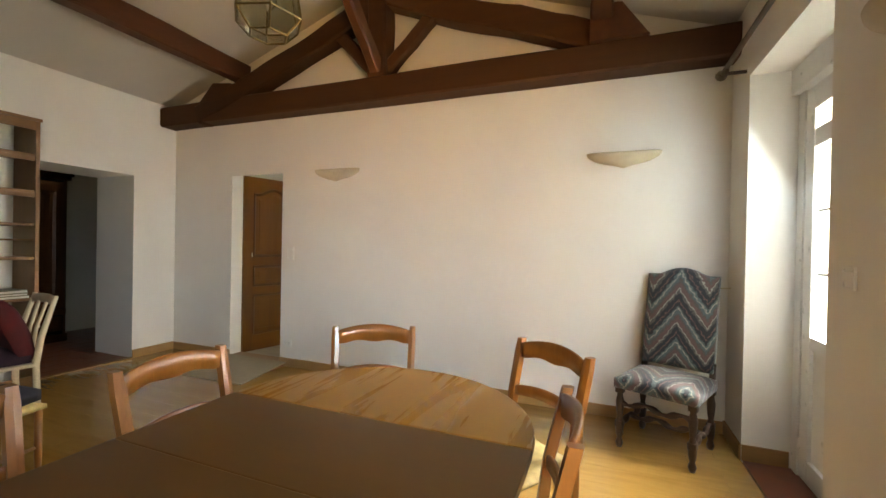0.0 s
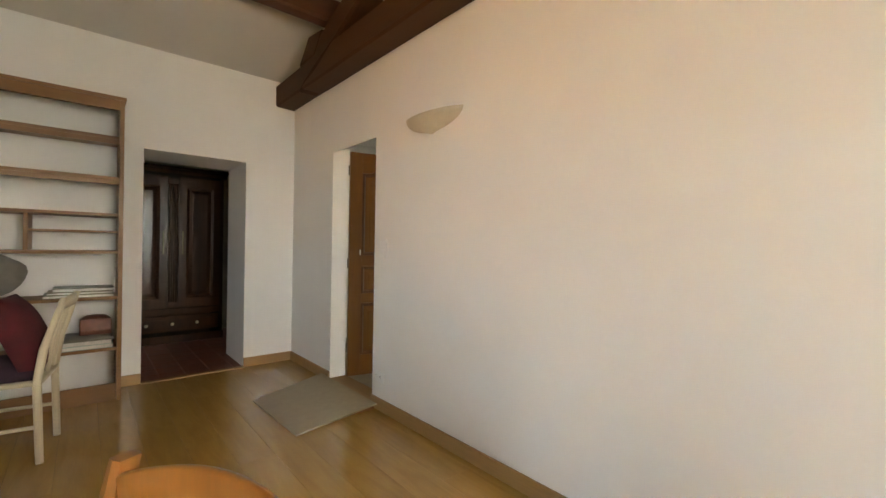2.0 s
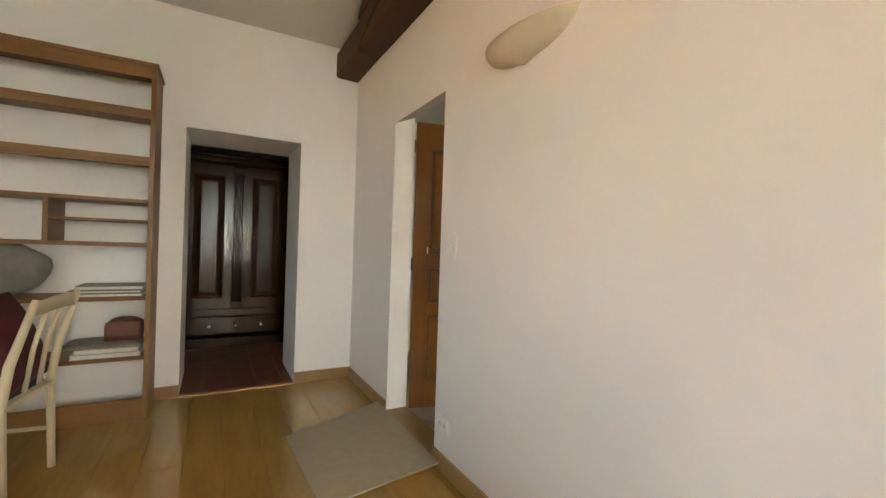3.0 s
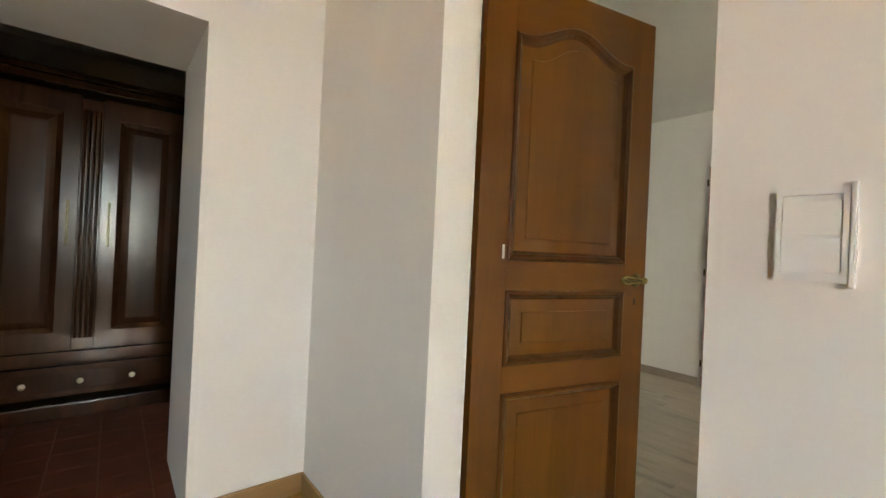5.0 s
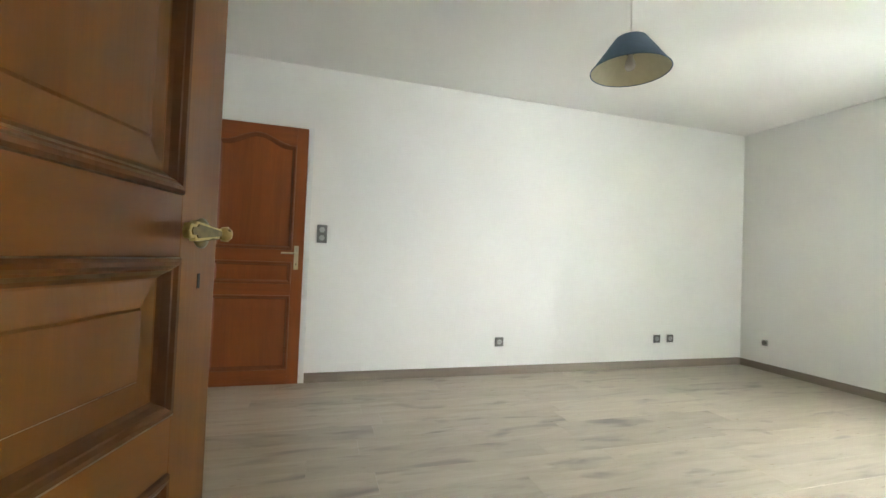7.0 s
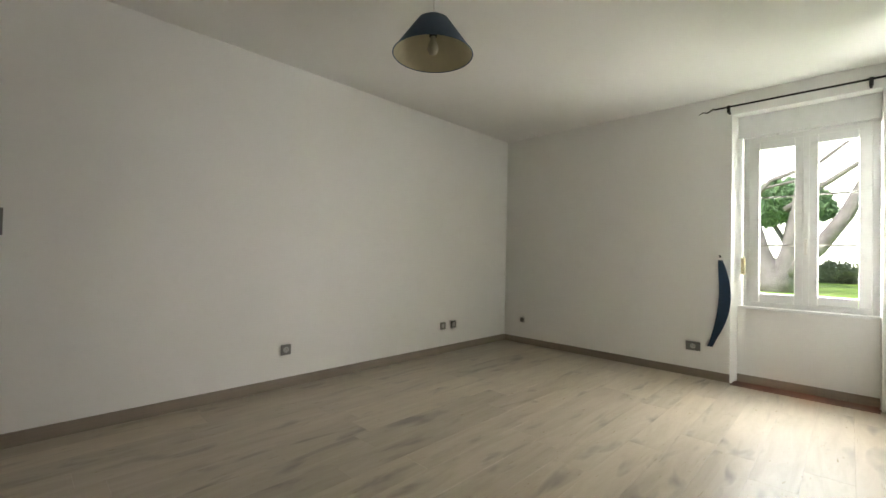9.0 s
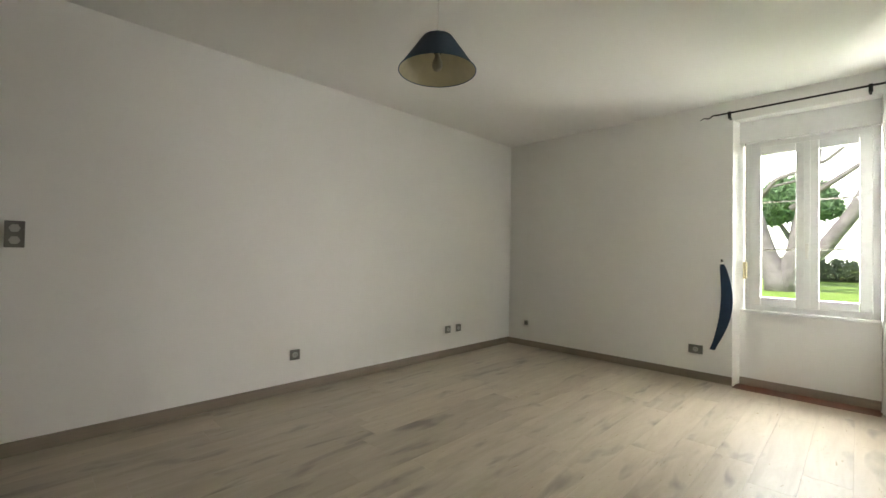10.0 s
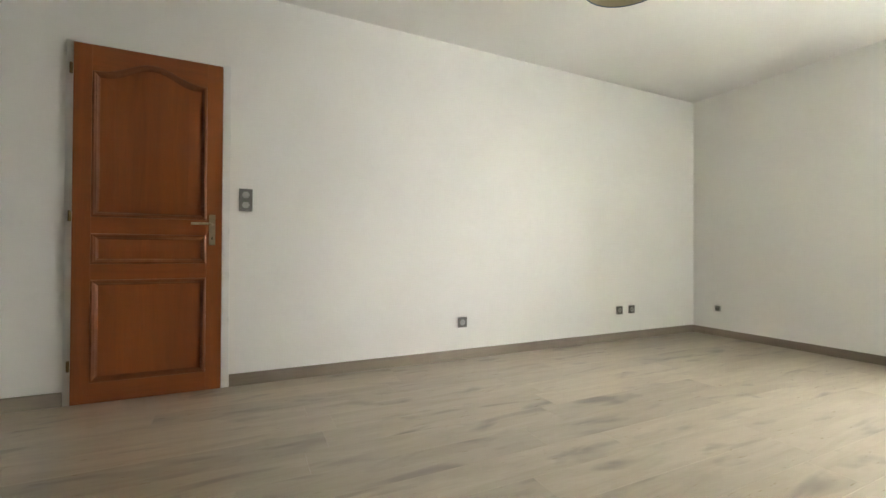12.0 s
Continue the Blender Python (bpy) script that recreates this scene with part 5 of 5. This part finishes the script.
def tufts(bm, centre, radii, count, size, rng):
    for _ in range(count):
        while True:
            p = Vector((rng.uniform(-1, 1), rng.uniform(-1, 1), rng.uniform(-1, 1)))
            if 0.25 < p.length < 1.0:
                break
        c = Vector(centre) + Vector((p.x * radii[0], p.y * radii[1], p.z * radii[2]))
        r = size * rng.uniform(0.5, 1.3)
        m = Matrix.Translation(c) @ Euler((rng.uniform(0, 6), rng.uniform(0, 6), rng.uniform(0, 6))).to_matrix().to_4x4()
        for k in range(3):
            q = m @ pose(0, 0, 0, 60 * k, 35 * k, 0)
            vs = [bm.verts.new(q @ Vector(o)) for o in ((-r, 0, 0), (0, -r * 0.22, 0), (r, 0, 0.1 * r), (0, r * 0.22, 0))]
            bm.faces.new(vs)


structure(part("backdrop", one_box(160, 160.5, -160, 160, -0.15, 90), HAZE), "bright hazy white sky beyond the garden", "sky")
rng = random.Random(5)
pine = thing("pine_tree", pose(0, 0, 0), "tall pale-barked pine with leaning trunks on the lawn", "tree")
PX, PY = 24.0, 2.66
bm = bmesh.new()
branch(bm, [(PX, PY + 0.05, -0.3), (PX, PY + 0.15, 0.4), (PX, PY + 0.5, 1.5), (PX, PY + 0.95, 3.2), (PX, PY + 1.8, 6.0), (PX + 0.3, PY + 2.5, 9.4)], [0.55, 0.46, 0.34, 0.31, 0.26, 0.18], 14)
branch(bm, [(PX, PY - 0.15, -0.3), (PX, PY - 0.2, 0.6), (PX, PY - 0.45, 1.5), (PX, PY - 0.75, 3.2), (PX, PY - 1.1, 6.0), (PX, PY - 1.4, 9.4)], [0.48, 0.40, 0.31, 0.27, 0.22, 0.16], 14)
branch(bm, [(PX, PY - 0.2, 0.5), (PX + 0.1, PY - 1.35, 1.7), (PX + 0.2, PY - 2.15, 3.0), (PX + 0.2, PY - 2.75, 4.4), (PX + 0.4, PY - 3.6, 7.2), (PX + 0.4, PY - 4.2, 9.6)], [0.36, 0.28, 0.25, 0.22, 0.18, 0.12], 12)
branch(bm, [(PX, PY - 0.3, 3.3), (PX, PY - 1.3, 4.1), (PX, PY - 2.5, 5.0), (PX, PY - 4.2, 5.8)], [0.13, 0.11, 0.09, 0.06], 8)
branch(bm, [(PX, PY + 0.9, 3.6), (PX, PY + 0.2, 4.6), (PX, PY - 1.4, 5.2), (PX, PY - 3.0, 6.6)], [0.10, 0.09, 0.07, 0.05], 8)
branch(bm, [(PX, PY + 1.0, 3.4), (PX, PY + 0.4, 4.3), (PX, PY - 0.6, 4.5), (PX, PY - 1.6, 4.2)], [0.07, 0.06, 0.05, 0.03], 8)
part("trunk", bm, BARK, pine, "", True)
bm = bmesh.new()
for c, r, n in (((PX + 0.5, PY - 3.0, 10.0), (2.4, 3.4, 1.3), 900), ((PX, PY + 2.0, 10.2), (2.6, 3.2, 1.4), 900)):
    tufts(bm, c, r, n, 0.35, rng)
part("crown", bm, NEEDLES, pine)

far_pine = thing("pine_tree", pose(0, 0, 0), "round-headed green pine farther off on the lawn", "tree")
FX, FY = 34.0, 3.05
bm = bmesh.new()
branch(bm, [(FX, FY, -0.2), (FX, FY + 0.1, 2.4), (FX, FY - 0.2, 4.8)], [0.30, 0.22, 0.14], 10)
branch(bm, [(FX, FY, 2.0), (FX, FY + 1.0, 4.0)], [0.16, 0.1], 8)
branch(bm, [(FX, FY, 2.3), (FX, FY - 1.1, 4.3)], [0.15, 0.1], 8)
part("trunk", bm, BARK, far_pine, "", True)
bm = bmesh.new()
for c, r, n in (((FX, FY, 4.9), (1.9, 1.75, 1.35), 1300), ((FX, FY + 1.0, 4.1), (1.2, 1.0, 0.8), 350), ((FX, FY - 1.2, 4.4), (1.2, 1.0, 0.9), 400)):
    tufts(bm, c, r, n, 0.34, rng)
part("crown", bm, NEEDLES, far_pine)

for k in range(7):
    x, y = 39 + rng.uniform(-2, 3), -24 + k * 7 + rng.uniform(-1, 1)
    bush = thing("hedge_bush", pose(x, y, -0.15), "pale green bushy hedge at the far edge of the lawn", "bush", "hedge bushes")
    bm = bmesh.new()
    tufts(bm, (0, 0, 0.6), (1.6, 4.2, 0.7 + 0.25 * (k % 3)), 1500, 0.26, rng)
    part("leaves", bm, HEDGE, bush)

# ---- floor pieces ----


def plank_mesh(l, w, t=0.010, c=0.0004):
    bm = bmesh.new()
    lo = [(-l / 2, -w / 2, -t), (l / 2, -w / 2, -t), (l / 2, w / 2, -t), (-l / 2, w / 2, -t)]
    mid = [(x, y, -c) for x, y, _ in lo]
    hi = [(x - math.copysign(c, x), y - math.copysign(c, y), 0) for x, y, _ in lo]
    vs = strip(bm, [lo, mid, hi], closed=True)
    bm.faces.new(vs[-1])
    bmesh.ops.recalc_face_normals(bm, faces=bm.faces[:])
    me = bpy.data.meshes.new("plank")
    bm.to_mesh(me)
    bm.free()
    return me


def lay_boards(parent, x0, x1, y0, y1, length, width, material, along, seed):
    rng2 = random.Random(seed)
    meshes = {}
    u0, u1, v0, v1 = (x0, x1, y0, y1) if along == "x" else (y0, y1, x0, x1)
    v = v0
    while v < v1 - 0.004:
        w = min(width, v1 - v)
        u = u0 - rng2.uniform(0.1, 0.9) * length
        while u < u1 - 0.004:
            a, c = max(u, u0), min(u + length, u1)
            if c - a > 0.01:
                key = (round(c - a, 3), round(w, 3))
                if key not in meshes:
                    meshes[key] = plank_mesh(c - a - 0.0006, w - 0.0006)
                    meshes[key].materials.append(material)
                ob = new("plank", meshes[key])
                cu2, cv = (a + c) / 2, v + w / 2
                ob.matrix_world = pose(cu2, cv, 0) if along == "x" else pose(cv, cu2, 0, 0, 0, 90)
                ob.parent = parent
            u += length
        v += width


lay_boards(floor_sub, 0.0, XR, YREAR, 0.0, 1.28, 0.192, LIVING_FLOOR, "x", 3)
lay_boards(floor_bed, -0.6, XB, 0.156, YB, 1.28, 0.192, BED_FLOOR, "x", 4)
tile = plank_mesh(0.197, 0.197, 0.010, 0.002)
tile.materials.append(TERRACOTTA)
for i in range(11):
    for j in range(17):
        ob = new("tile", tile)
        ob.matrix_world = pose(-2.1 + 0.2 * i, -2.65 + 0.2 * j, random.uniform(-0.001, 0.001))
        ob.parent = floor_pass
